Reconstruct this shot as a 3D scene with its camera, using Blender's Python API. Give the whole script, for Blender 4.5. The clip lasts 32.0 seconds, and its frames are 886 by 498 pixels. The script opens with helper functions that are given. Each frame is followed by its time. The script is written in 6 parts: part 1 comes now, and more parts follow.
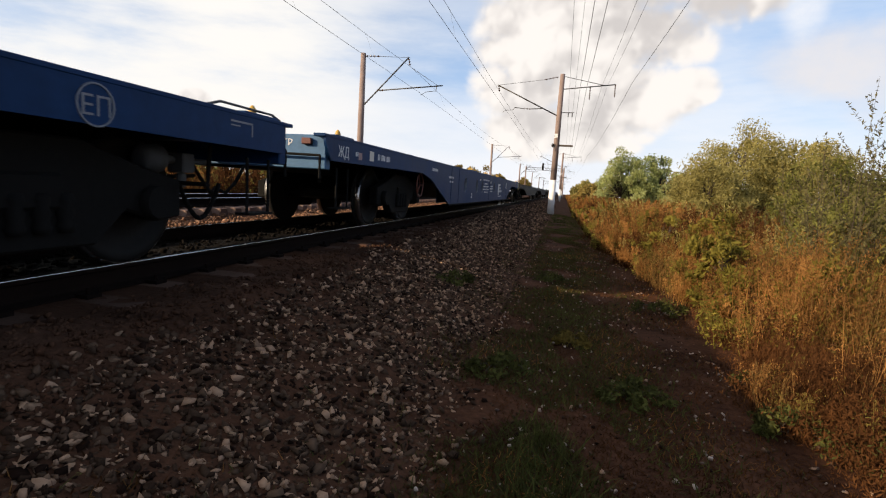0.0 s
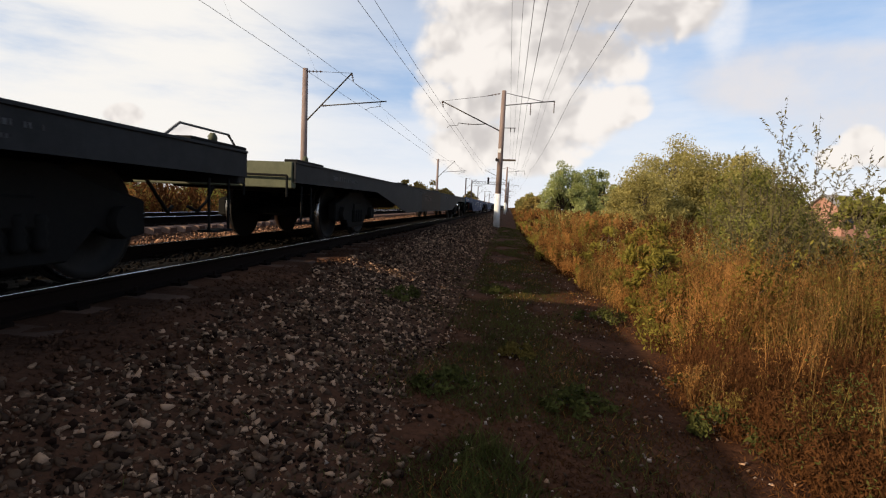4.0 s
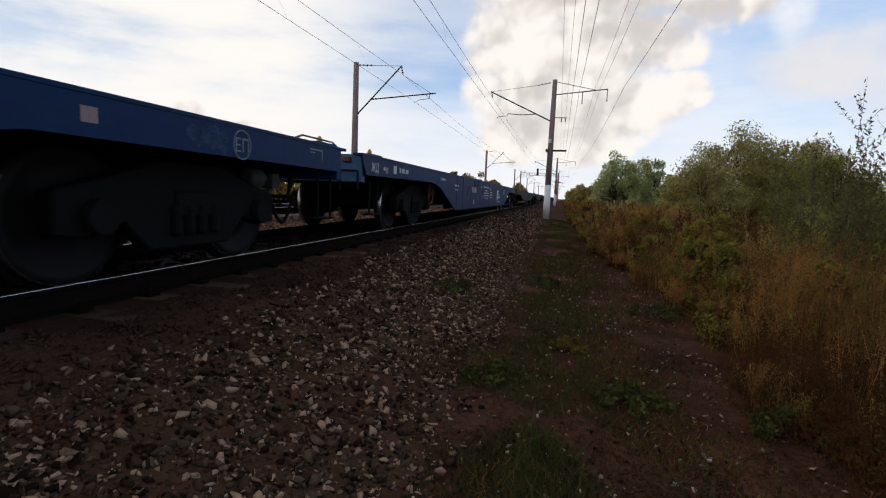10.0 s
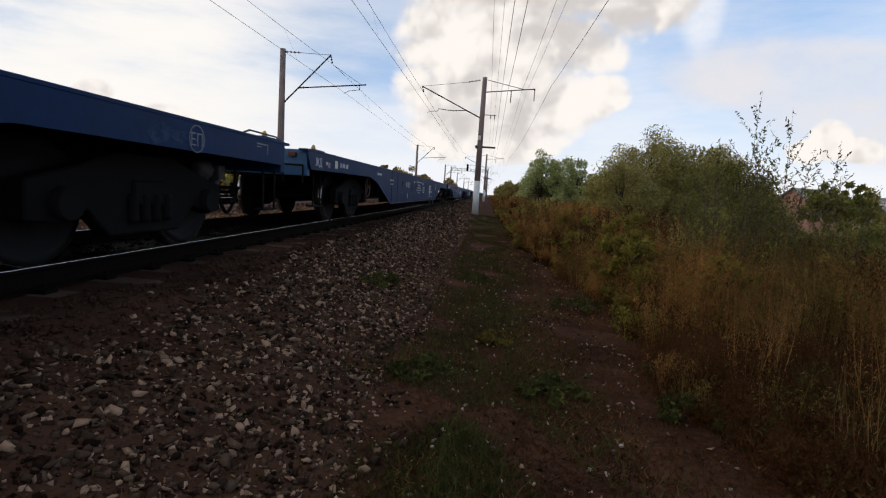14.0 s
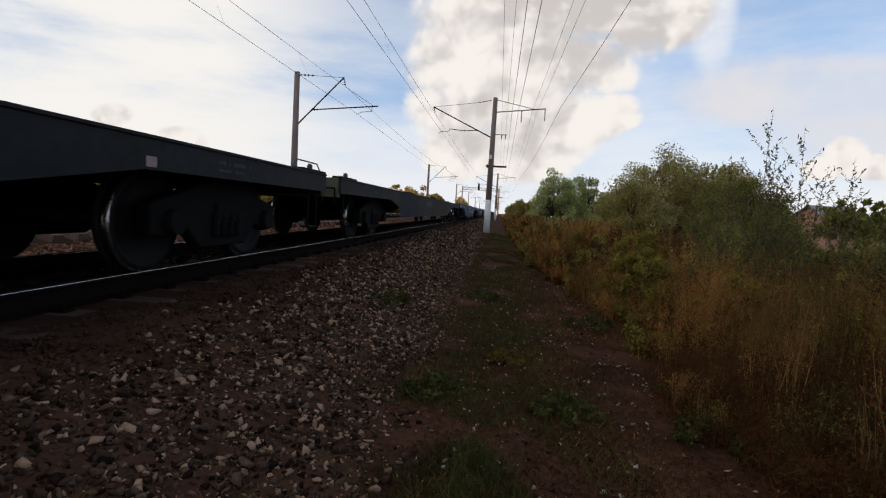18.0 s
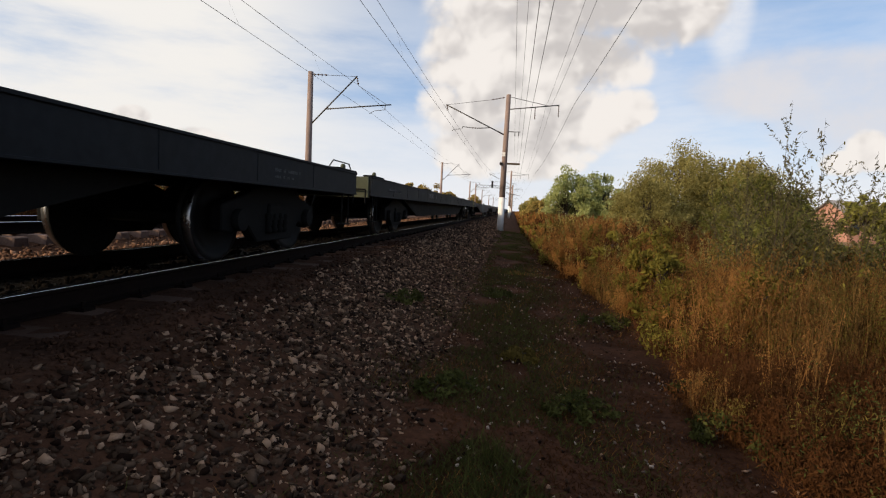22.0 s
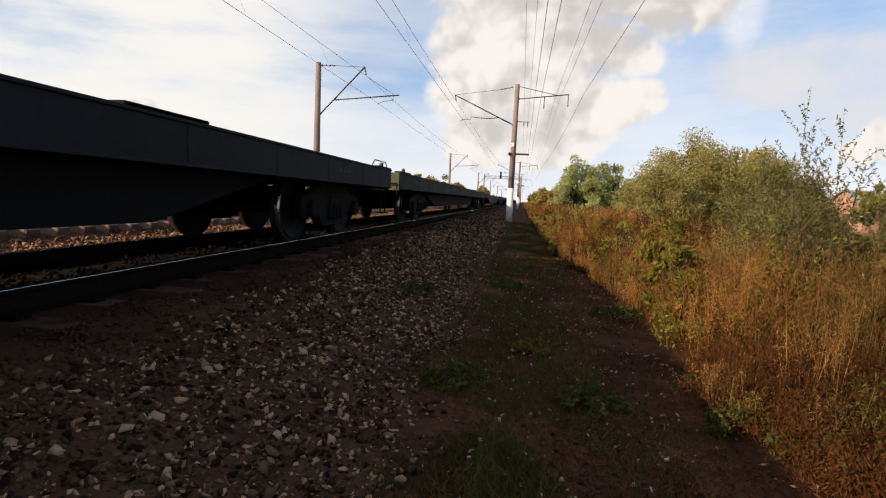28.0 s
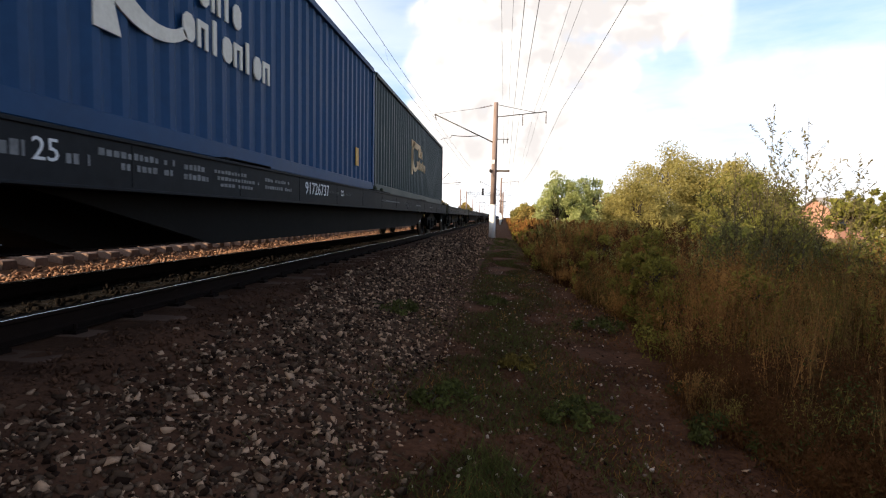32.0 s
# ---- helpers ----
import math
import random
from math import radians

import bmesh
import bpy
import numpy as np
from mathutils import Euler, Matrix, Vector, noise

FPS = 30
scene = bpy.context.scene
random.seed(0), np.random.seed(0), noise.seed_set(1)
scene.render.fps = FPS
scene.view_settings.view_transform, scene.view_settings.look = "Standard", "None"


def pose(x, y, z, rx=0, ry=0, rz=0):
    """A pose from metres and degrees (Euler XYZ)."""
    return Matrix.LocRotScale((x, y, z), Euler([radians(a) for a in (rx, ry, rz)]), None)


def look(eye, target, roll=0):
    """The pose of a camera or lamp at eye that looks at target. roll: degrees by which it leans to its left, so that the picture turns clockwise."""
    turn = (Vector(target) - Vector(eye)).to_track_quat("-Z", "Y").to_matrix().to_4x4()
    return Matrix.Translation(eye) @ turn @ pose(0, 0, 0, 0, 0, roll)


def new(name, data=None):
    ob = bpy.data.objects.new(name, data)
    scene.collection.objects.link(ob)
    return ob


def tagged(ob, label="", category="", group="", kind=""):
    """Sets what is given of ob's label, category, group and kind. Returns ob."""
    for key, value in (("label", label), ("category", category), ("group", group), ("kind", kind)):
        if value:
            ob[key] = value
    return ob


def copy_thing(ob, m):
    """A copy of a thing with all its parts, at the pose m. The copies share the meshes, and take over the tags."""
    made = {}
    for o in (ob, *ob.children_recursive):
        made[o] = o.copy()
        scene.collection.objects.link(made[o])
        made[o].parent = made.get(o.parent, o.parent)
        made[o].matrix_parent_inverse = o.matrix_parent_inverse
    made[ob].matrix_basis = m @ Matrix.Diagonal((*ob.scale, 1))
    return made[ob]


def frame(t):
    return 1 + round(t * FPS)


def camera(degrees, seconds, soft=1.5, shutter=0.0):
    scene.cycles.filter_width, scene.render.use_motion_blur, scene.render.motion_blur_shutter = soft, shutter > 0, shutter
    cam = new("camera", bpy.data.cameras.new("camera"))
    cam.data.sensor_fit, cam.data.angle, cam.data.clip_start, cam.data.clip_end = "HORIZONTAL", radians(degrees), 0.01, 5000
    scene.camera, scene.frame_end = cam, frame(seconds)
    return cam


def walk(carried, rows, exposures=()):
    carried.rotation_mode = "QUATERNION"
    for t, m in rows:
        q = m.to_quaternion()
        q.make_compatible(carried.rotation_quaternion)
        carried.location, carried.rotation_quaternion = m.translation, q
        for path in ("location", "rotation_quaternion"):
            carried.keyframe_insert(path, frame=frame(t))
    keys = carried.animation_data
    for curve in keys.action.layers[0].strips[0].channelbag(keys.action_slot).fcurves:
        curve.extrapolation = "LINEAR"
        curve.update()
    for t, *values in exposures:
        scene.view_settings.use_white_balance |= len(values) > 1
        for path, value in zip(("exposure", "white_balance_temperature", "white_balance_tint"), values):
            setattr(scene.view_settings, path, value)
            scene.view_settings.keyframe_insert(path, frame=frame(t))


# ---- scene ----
cam = camera(81.7, 32.0, soft=1.15, shutter=0.04)
# seconds, x, y, z, and the Euler angles of a hand-held camera beside the line
PATH = [
    (0.0, 4.034, 0.001, 0.705, 83.13, -3.28, 13.20), (0.5, 4.038, -0.002, 0.706, 83.37, -3.66, 12.95),
    (1.0, 4.039, -0.004, 0.704, 83.51, -3.60, 12.79), (1.5, 4.036, 0.003, 0.702, 83.28, -4.17, 12.59),
    (2.0, 4.027, 0.008, 0.697, 83.40, -4.18, 12.62), (2.5, 4.057, 0.006, 0.704, 84.50, -2.63, 9.77),
    (3.0, 4.068, 0.021, 0.707, 84.67, -2.49, 7.58), (3.5, 4.076, 0.014, 0.709, 85.18, -2.52, 7.41),
    (5.5, 4.075, 0.032, 0.705, 83.97, -1.46, 7.56), (6.0, 4.075, 0.026, 0.703, 83.79, -0.82, 8.80),
    (6.5, 4.051, 0.021, 0.699, 83.51, -1.98, 12.39), (7.0, 4.059, 0.015, 0.701, 83.10, -1.88, 13.21),
    (7.5, 4.053, 0.008, 0.706, 83.51, -2.20, 12.74), (8.0, 4.051, 0.007, 0.702, 83.83, -2.04, 12.93),
    (8.5, 4.049, 0.014, 0.696, 83.64, -2.21, 12.36), (9.0, 4.046, 0.013, 0.701, 83.50, -2.22, 13.19),
    (9.5, 4.047, 0.013, 0.698, 83.65, -2.29, 13.46), (10.0, 4.050, 0.011, 0.704, 83.93, -2.18, 12.70),
    (10.5, 4.063, 0.013, 0.699, 84.28, -1.86, 9.73), (11.0, 4.064, 0.014, 0.698, 84.53, -3.06, 9.20),
    (11.5, 4.081, -0.001, 0.705, 85.20, -2.99, 8.47), (12.0, 4.091, -0.023, 0.717, 85.50, -3.45, 6.61),
    (12.5, 4.094, -0.013, 0.712, 85.30, -3.30, 5.97), (13.0, 4.083, 0.014, 0.707, 84.46, -2.92, 6.03),
    (13.5, 4.069, 0.029, 0.703, 83.93, -3.21, 5.80), (14.0, 4.068, 0.023, 0.714, 83.65, -3.44, 4.99),
    (14.5, 4.070, 0.052, 0.700, 83.07, -2.31, 5.66), (16.5, 4.053, 0.049, 0.703, 83.55, -3.46, 8.02),
    (17.0, 4.061, 0.036, 0.705, 84.37, -3.27, 8.28), (17.5, 4.072, 0.009, 0.716, 85.68, -2.94, 6.32),
    (18.0, 4.075, 0.005, 0.714, 85.69, -3.17, 6.27), (18.5, 4.078, -0.002, 0.726, 86.13, -2.88, 5.71),
    (19.0, 4.077, 0.007, 0.722, 86.09, -2.73, 5.60), (19.5, 4.079, 0.004, 0.721, 85.73, -2.45, 5.75),
    (20.0, 4.073, 0.007, 0.721, 85.67, -2.34, 5.57), (20.5, 4.066, 0.009, 0.721, 85.52, -2.38, 5.65),
    (21.0, 4.088, 0.005, 0.721, 85.64, -1.82, 5.37), (21.5, 4.086, 0.015, 0.712, 84.87, -2.09, 6.79),
    (22.0, 4.080, 0.009, 0.717, 85.38, -2.76, 7.78), (22.5, 4.089, 0.008, 0.712, 85.24, -2.45, 7.89),
    (23.0, 4.085, -0.001, 0.716, 85.46, -2.38, 7.97), (23.5, 4.092, -0.008, 0.721, 85.46, -2.30, 7.23),
    (24.0, 4.084, 0.009, 0.716, 85.32, -2.06, 7.10), (24.5, 4.067, 0.021, 0.710, 85.27, -2.43, 8.98),
    (25.0, 4.065, 0.014, 0.716, 85.47, -2.29, 8.85), (25.5, 4.061, 0.021, 0.714, 85.48, -2.57, 8.62),
    (27.5, 4.062, 0.050, 0.709, 84.85, -2.28, 8.90), (28.0, 4.058, 0.054, 0.704, 84.36, -2.56, 8.70),
    (28.5, 4.053, 0.063, 0.709, 84.13, -2.30, 8.51), (29.0, 4.062, 0.049, 0.713, 84.71, -2.40, 8.08),
    (29.5, 4.068, 0.016, 0.724, 86.48, -2.22, 6.25), (30.0, 4.071, 0.015, 0.718, 86.38, -1.89, 6.41),
    (30.5, 4.074, 0.023, 0.727, 85.65, -1.71, 6.54), (31.0, 4.068, 0.019, 0.722, 86.33, -1.30, 6.43),
    (31.5, 4.077, 0.005, 0.728, 86.37, -1.30, 7.07), (32.0, 4.072, 0.000, 0.727, 86.37, -1.00, 6.81),
]
EXPOSURES = [(t, e, 6880, 10.5) for t, e in ((0.0, 0.46), (1.0, 0.41), (2.0, 0.46), (3.0, 0.37), (5.5, 0.38), (7.0, 0.46), (9.0, 0.44), (10.3, 0.43), (12.0, 0.36), (14.0, 0.42), (17.0, 0.45), (18.0, 0.33), (19.0, 0.30), (23.0, 0.29), (25.0, 0.30), (28.0, 0.37), (30.0, 0.25), (30.9, 0.43), (31.5, 0.66), (32.0, 0.95))]
walk(cam, [(t, pose(x, y, z, a, b, c)) for t, x, y, z, a, b, c in PATH], EXPOSURES)

# ---- world, sun ----
SUN_WAY = Vector((4.15, 3.2, -1.96)).normalized()
elev = math.asin(-SUN_WAY.z)
turn = math.atan2(-SUN_WAY.x, -SUN_WAY.y) % (2 * math.pi)

world = bpy.data.worlds.new("sky")
scene.world = world
world.use_nodes = True
wn, wl = world.node_tree.nodes, world.node_tree.links
wn.clear()


def wnode(kind, **values):
    n = wn.new(kind)
    for key, value in values.items():
        n.inputs[int(key[1:])].default_value = value
    return n


def wmath(op, a, b=0.0, c=None):
    n = wn.new("ShaderNodeMath")
    n.operation = op
    for i, v in enumerate((a, b, c)):
        if v is None:
            continue
        if isinstance(v, (int, float)):
            n.inputs[i].default_value = v
        else:
            wl.new(v, n.inputs[i])
    return n.outputs[0]


def wrange(v, a, b, c=0.0, d=1.0):
    n = wn.new("ShaderNodeMapRange")
    n.interpolation_type = "SMOOTHSTEP"
    wl.new(v, n.inputs[0])
    for i, x in enumerate((a, b, c, d)):
        n.inputs[i + 1].default_value = x
    return n.outputs[0]


def wmix(fac, a, b):
    n = wn.new("ShaderNodeMix")
    n.data_type = "RGBA"
    wl.new(fac, n.inputs[0])
    for s, v in ((n.inputs[6], a), (n.inputs[7], b)):
        if isinstance(v, tuple):
            s.default_value = (*v, 1)
        else:
            wl.new(v, s)
    return n.outputs[2]


coord = wn.new("ShaderNodeTexCoord")
sky = wn.new("ShaderNodeTexSky")
sky.sky_type, sky.sun_disc, sky.sun_elevation, sky.sun_rotation = "NISHITA", False, elev, turn
sky.air_density, sky.dust_density, sky.ozone_density = 1.0, 0.6, 1.5


def wnoise(scale, detail, rough, stretch=(1, 1, 1), shift=(0, 0, 0)):
    m = wn.new("ShaderNodeMapping")
    m.inputs["Scale"].default_value, m.inputs["Location"].default_value = stretch, shift
    wl.new(coord.outputs["Generated"], m.inputs[0])
    n = wn.new("ShaderNodeTexNoise")
    n.inputs["Scale"].default_value, n.inputs["Detail"].default_value, n.inputs["Roughness"].default_value = scale, detail, rough
    wl.new(m.outputs[0], n.inputs[0])
    return n.outputs[0]


height = wn.new("ShaderNodeSeparateXYZ")
wl.new(coord.outputs["Generated"], height.inputs[0])
up = height.outputs[2]
ahead = wmath("MAXIMUM", height.outputs[1], 0.08)
su, sv = wmath("DIVIDE", height.outputs[0], ahead), wmath("DIVIDE", up, ahead)


def dome(u0, v0, a, b):
    """1 in the middle of an oval of the sky, 0 at its rim; u, v: slopes to the side and up."""
    p = wmath("POWER", wmath("DIVIDE", wmath("SUBTRACT", su, u0), a), 2.0)
    q = wmath("POWER", wmath("DIVIDE", wmath("SUBTRACT", sv, v0), b), 2.0)
    return wrange(wmath("ADD", p, q), 0.0, 1.0, 1.0, 0.0)


def domes(rows):
    total = None
    for row in rows:
        d = dome(*row)
        total = d if total is None else wmath("MAXIMUM", total, d)
    return total


def billow(du, dv):
    """Rounded heaps of vapour at three sizes, sampled a little to one side."""
    c = wn.new("ShaderNodeCombineXYZ")
    warp = wmath("MULTIPLY", wmath("SUBTRACT", wnoise(5.0, 4.0, 0.55), 0.5), 0.10)
    wl.new(wmath("ADD", wmath("ADD", su, du), warp), c.inputs[0])
    wl.new(wmath("ADD", wmath("ADD", sv, dv), warp), c.inputs[1])
    total = None
    for scale, weight in ((13.0, 0.55), (29.0, 0.28), (63.0, 0.13)):
        n = wn.new("ShaderNodeTexVoronoi")
        n.feature = "SMOOTH_F1"
        n.inputs["Scale"].default_value = scale
        n.inputs["Smoothness"].default_value = 0.7
        wl.new(c.outputs[0], n.inputs["Vector"])
        v = wmath("MULTIPLY", wmath("SUBTRACT", 0.62, n.outputs["Distance"]), weight)
        total = v if total is None else wmath("ADD", total, v)
    return total


heap = domes(((-0.02, 0.37, 0.20, 0.15), (-0.125, 0.28, 0.10, 0.11), (-0.10, 0.205, 0.12, 0.10), (0.12, 0.41, 0.22, 0.14), (0.24, 0.385, 0.15, 0.11), (0.02, 0.25, 0.17, 0.12), (0.13, 0.28, 0.13, 0.10),
              (0.13, 0.195, 0.13, 0.075), (0.195, 0.20, 0.07, 0.05), (0.07, 0.155, 0.14, 0.08), (-0.07, 0.115, 0.12, 0.07), (0.03, 0.10, 0.12, 0.06), (0.57, 0.112, 0.05, 0.03), (0.61, 0.135, 0.05, 0.045), (0.66, 0.118, 0.06, 0.03), (-0.81, 0.16, 0.06, 0.03), (-0.66, 0.115, 0.09, 0.035)))
puff, lit_puff = billow(0.0, 0.0), billow(-0.026, 0.022)
ragged = wnoise(9.0, 8.0, 0.62, (1, 1, 1.3), (0.7, 1.9, 0.3))
wisp = wnoise(2.2, 9.0, 0.60, (0.7, 1, 3.4), (1.1, 0.4, 1.7))
body = wmath("ADD", wmath("ADD", heap, wmath("MULTIPLY", puff, 1.5)), wmath("MULTIPLY", wmath("SUBTRACT", ragged, 0.5), 1.3))
heap_mask = wmath("MULTIPLY", wrange(body, 0.22, 0.92), wrange(heap, 0.0, 0.30))
grey = wmath("MAXIMUM", dome(0.17, 0.37, 0.30, 0.14), wmath("MULTIPLY", dome(-0.02, 0.17, 0.15, 0.10), 0.75))
tone = wmath("ADD", wmath("ADD", wmath("MULTIPLY", wmath("SUBTRACT", puff, lit_puff), 2.2), 0.80), wmath("MULTIPLY", grey, -0.60))
tone = wrange(wmath("ADD", tone, wmath("MULTIPLY", wmath("SUBTRACT", ragged, 0.5), 0.55)), 0.0, 1.0)
cloud = wmix(tone, (0.56, 0.545, 0.555), (0.84, 0.82, 0.815))
low = wrange(up, 0.08, 0.55, 1.0, 0.0)
veil_mask = wmath("MULTIPLY", wrange(wisp, 0.34, 0.62), wmath("ADD", wmath("MULTIPLY", low, 0.55), 0.10))
left_veil = wmath("MULTIPLY", wrange(wisp, 0.30, 0.58, 0.28, 1.0), wrange(su, -0.62, -0.16, 1.0, 0.0))
flat_veil = wmath("MULTIPLY", wrange(wmath("ADD", domes(((0.60, 0.24, 0.37, 0.10), (0.78, 0.20, 0.45, 0.14))), wmath("MULTIPLY", wmath("SUBTRACT", ragged, 0.5), 0.5)), 0.05, 0.75), wrange(ragged, 0.25, 0.7, 0.55, 0.92))
streak = wmath("MULTIPLY", dome(0.362, 0.38, 0.05, 0.13), wrange(ragged, 0.30, 0.6, 0.4, 0.8))
horizon = wrange(up, 0.0, 0.20, 0.85, 0.0)
blue = wn.new("ShaderNodeVectorMath")
blue.operation = "SCALE"
wl.new(sky.outputs[0], blue.inputs[0])
blue.inputs[3].default_value = 0.15
pale = wmix(wrange(up, 0.0, 0.65, 0.70, 0.15), blue.outputs[0], (0.32, 0.48, 0.82))
col = wmix(horizon, pale, (0.78, 0.82, 0.90))
col = wmix(veil_mask, col, (0.80, 0.83, 0.89))
col = wmix(left_veil, col, (0.83, 0.835, 0.84))
col = wmix(flat_veil, col, (0.70, 0.70, 0.745))
col = wmix(streak, col, (0.86, 0.87, 0.90))
col = wmix(heap_mask, col, cloud)
bg = wn.new("ShaderNodeBackground")
wl.new(col, bg.inputs[0])
bg.inputs[1].default_value = 0.86
out = wn.new("ShaderNodeOutputWorld")
wl.new(bg.outputs[0], out.inputs[0])

sun = new("sun", bpy.data.lights.new("sun", "SUN"))
sun.data.energy, sun.data.angle, sun.data.color = 5.0, radians(0.6), (1.0, 0.82, 0.60)
sun.matrix_world = look((-420, -320, 200), Vector((-420, -320, 200)) + SUN_WAY)

# ---- materials ----


def material(name, dark, light, scale=4.0, rough=0.7, metal=0.0, bump=0.2, fine=40.0, island=0.0, obj=0.0, thin=0.0, spread=0.5, lift=0.01, spec=0.35, mid=0.5):
    """A surface between two colours: broad stains, fine grain and relief; island/obj: how far single pieces differ."""
    m = bpy.data.materials.new(name)
    m.use_nodes = True
    t = m.node_tree
    n, l = t.nodes, t.links
    bsdf = n["Principled BSDF"]
    tc = n.new("ShaderNodeTexCoord")

    def noise_tex(s, d, r=0.6):
        x = n.new("ShaderNodeTexNoise")
        x.inputs["Scale"].default_value, x.inputs["Detail"].default_value, x.inputs["Roughness"].default_value = s, d, r
        l.new(tc.outputs["Object"], x.inputs[0])
        return x.outputs[0]

    def op(kind, a, b):
        x = n.new("ShaderNodeMath")
        x.operation = kind
        for i, v in enumerate((a, b)):
            if isinstance(v, (int, float)):
                x.inputs[i].default_value = v
            else:
                l.new(v, x.inputs[i])
        return x.outputs[0]

    a, b = noise_tex(scale, 6), noise_tex(fine, 4)
    f = op("ADD", op("MULTIPLY", op("SUBTRACT", a, 0.5), 2.2 * spread), op("MULTIPLY", op("SUBTRACT", b, 0.5), 1.6 * spread))
    f = op("ADD", f, 0.5)
    if island:
        g = n.new("ShaderNodeNewGeometry")
        f = op("ADD", f, op("MULTIPLY", op("SUBTRACT", g.outputs["Random Per Island"], 0.5), 2 * island))
    if obj:
        g = n.new("ShaderNodeObjectInfo")
        f = op("ADD", f, op("MULTIPLY", op("SUBTRACT", g.outputs["Random"], 0.5), 2 * obj))
    ramp = n.new("ShaderNodeValToRGB")
    ramp.color_ramp.elements[0].color, ramp.color_ramp.elements[1].color = (*dark, 1), (*light, 1)
    if mid != 0.5:
        e = ramp.color_ramp.elements.new(mid)
        e.color = (*(a * 0.72 + b * 0.28 for a, b in zip(dark, light)), 1)
    bsdf.inputs["Specular IOR Level"].default_value = spec
    l.new(f, ramp.inputs[0])
    l.new(ramp.outputs[0], bsdf.inputs["Base Color"])
    r = op("ADD", op("MULTIPLY", op("SUBTRACT", a, 0.5), 0.3), rough)
    l.new(r, bsdf.inputs["Roughness"])
    bsdf.inputs["Metallic"].default_value = metal
    if bump:
        h = n.new("ShaderNodeBump")
        h.inputs["Strength"].default_value, h.inputs["Distance"].default_value = bump, lift
        l.new(op("ADD", a, op("MULTIPLY", b, 0.6)), h.inputs["Height"])
        l.new(h.outputs[0], bsdf.inputs["Normal"])
    if thin:
        mix, tr = n.new("ShaderNodeMixShader"), n.new("ShaderNodeBsdfTranslucent")
        l.new(ramp.outputs[0], tr.inputs[0])
        mix.inputs[0].default_value = thin
        l.new(bsdf.outputs[0], mix.inputs[1])
        l.new(tr.outputs[0], mix.inputs[2])
        l.new(mix.outputs[0], n["Material Output"].inputs[0])
    return m


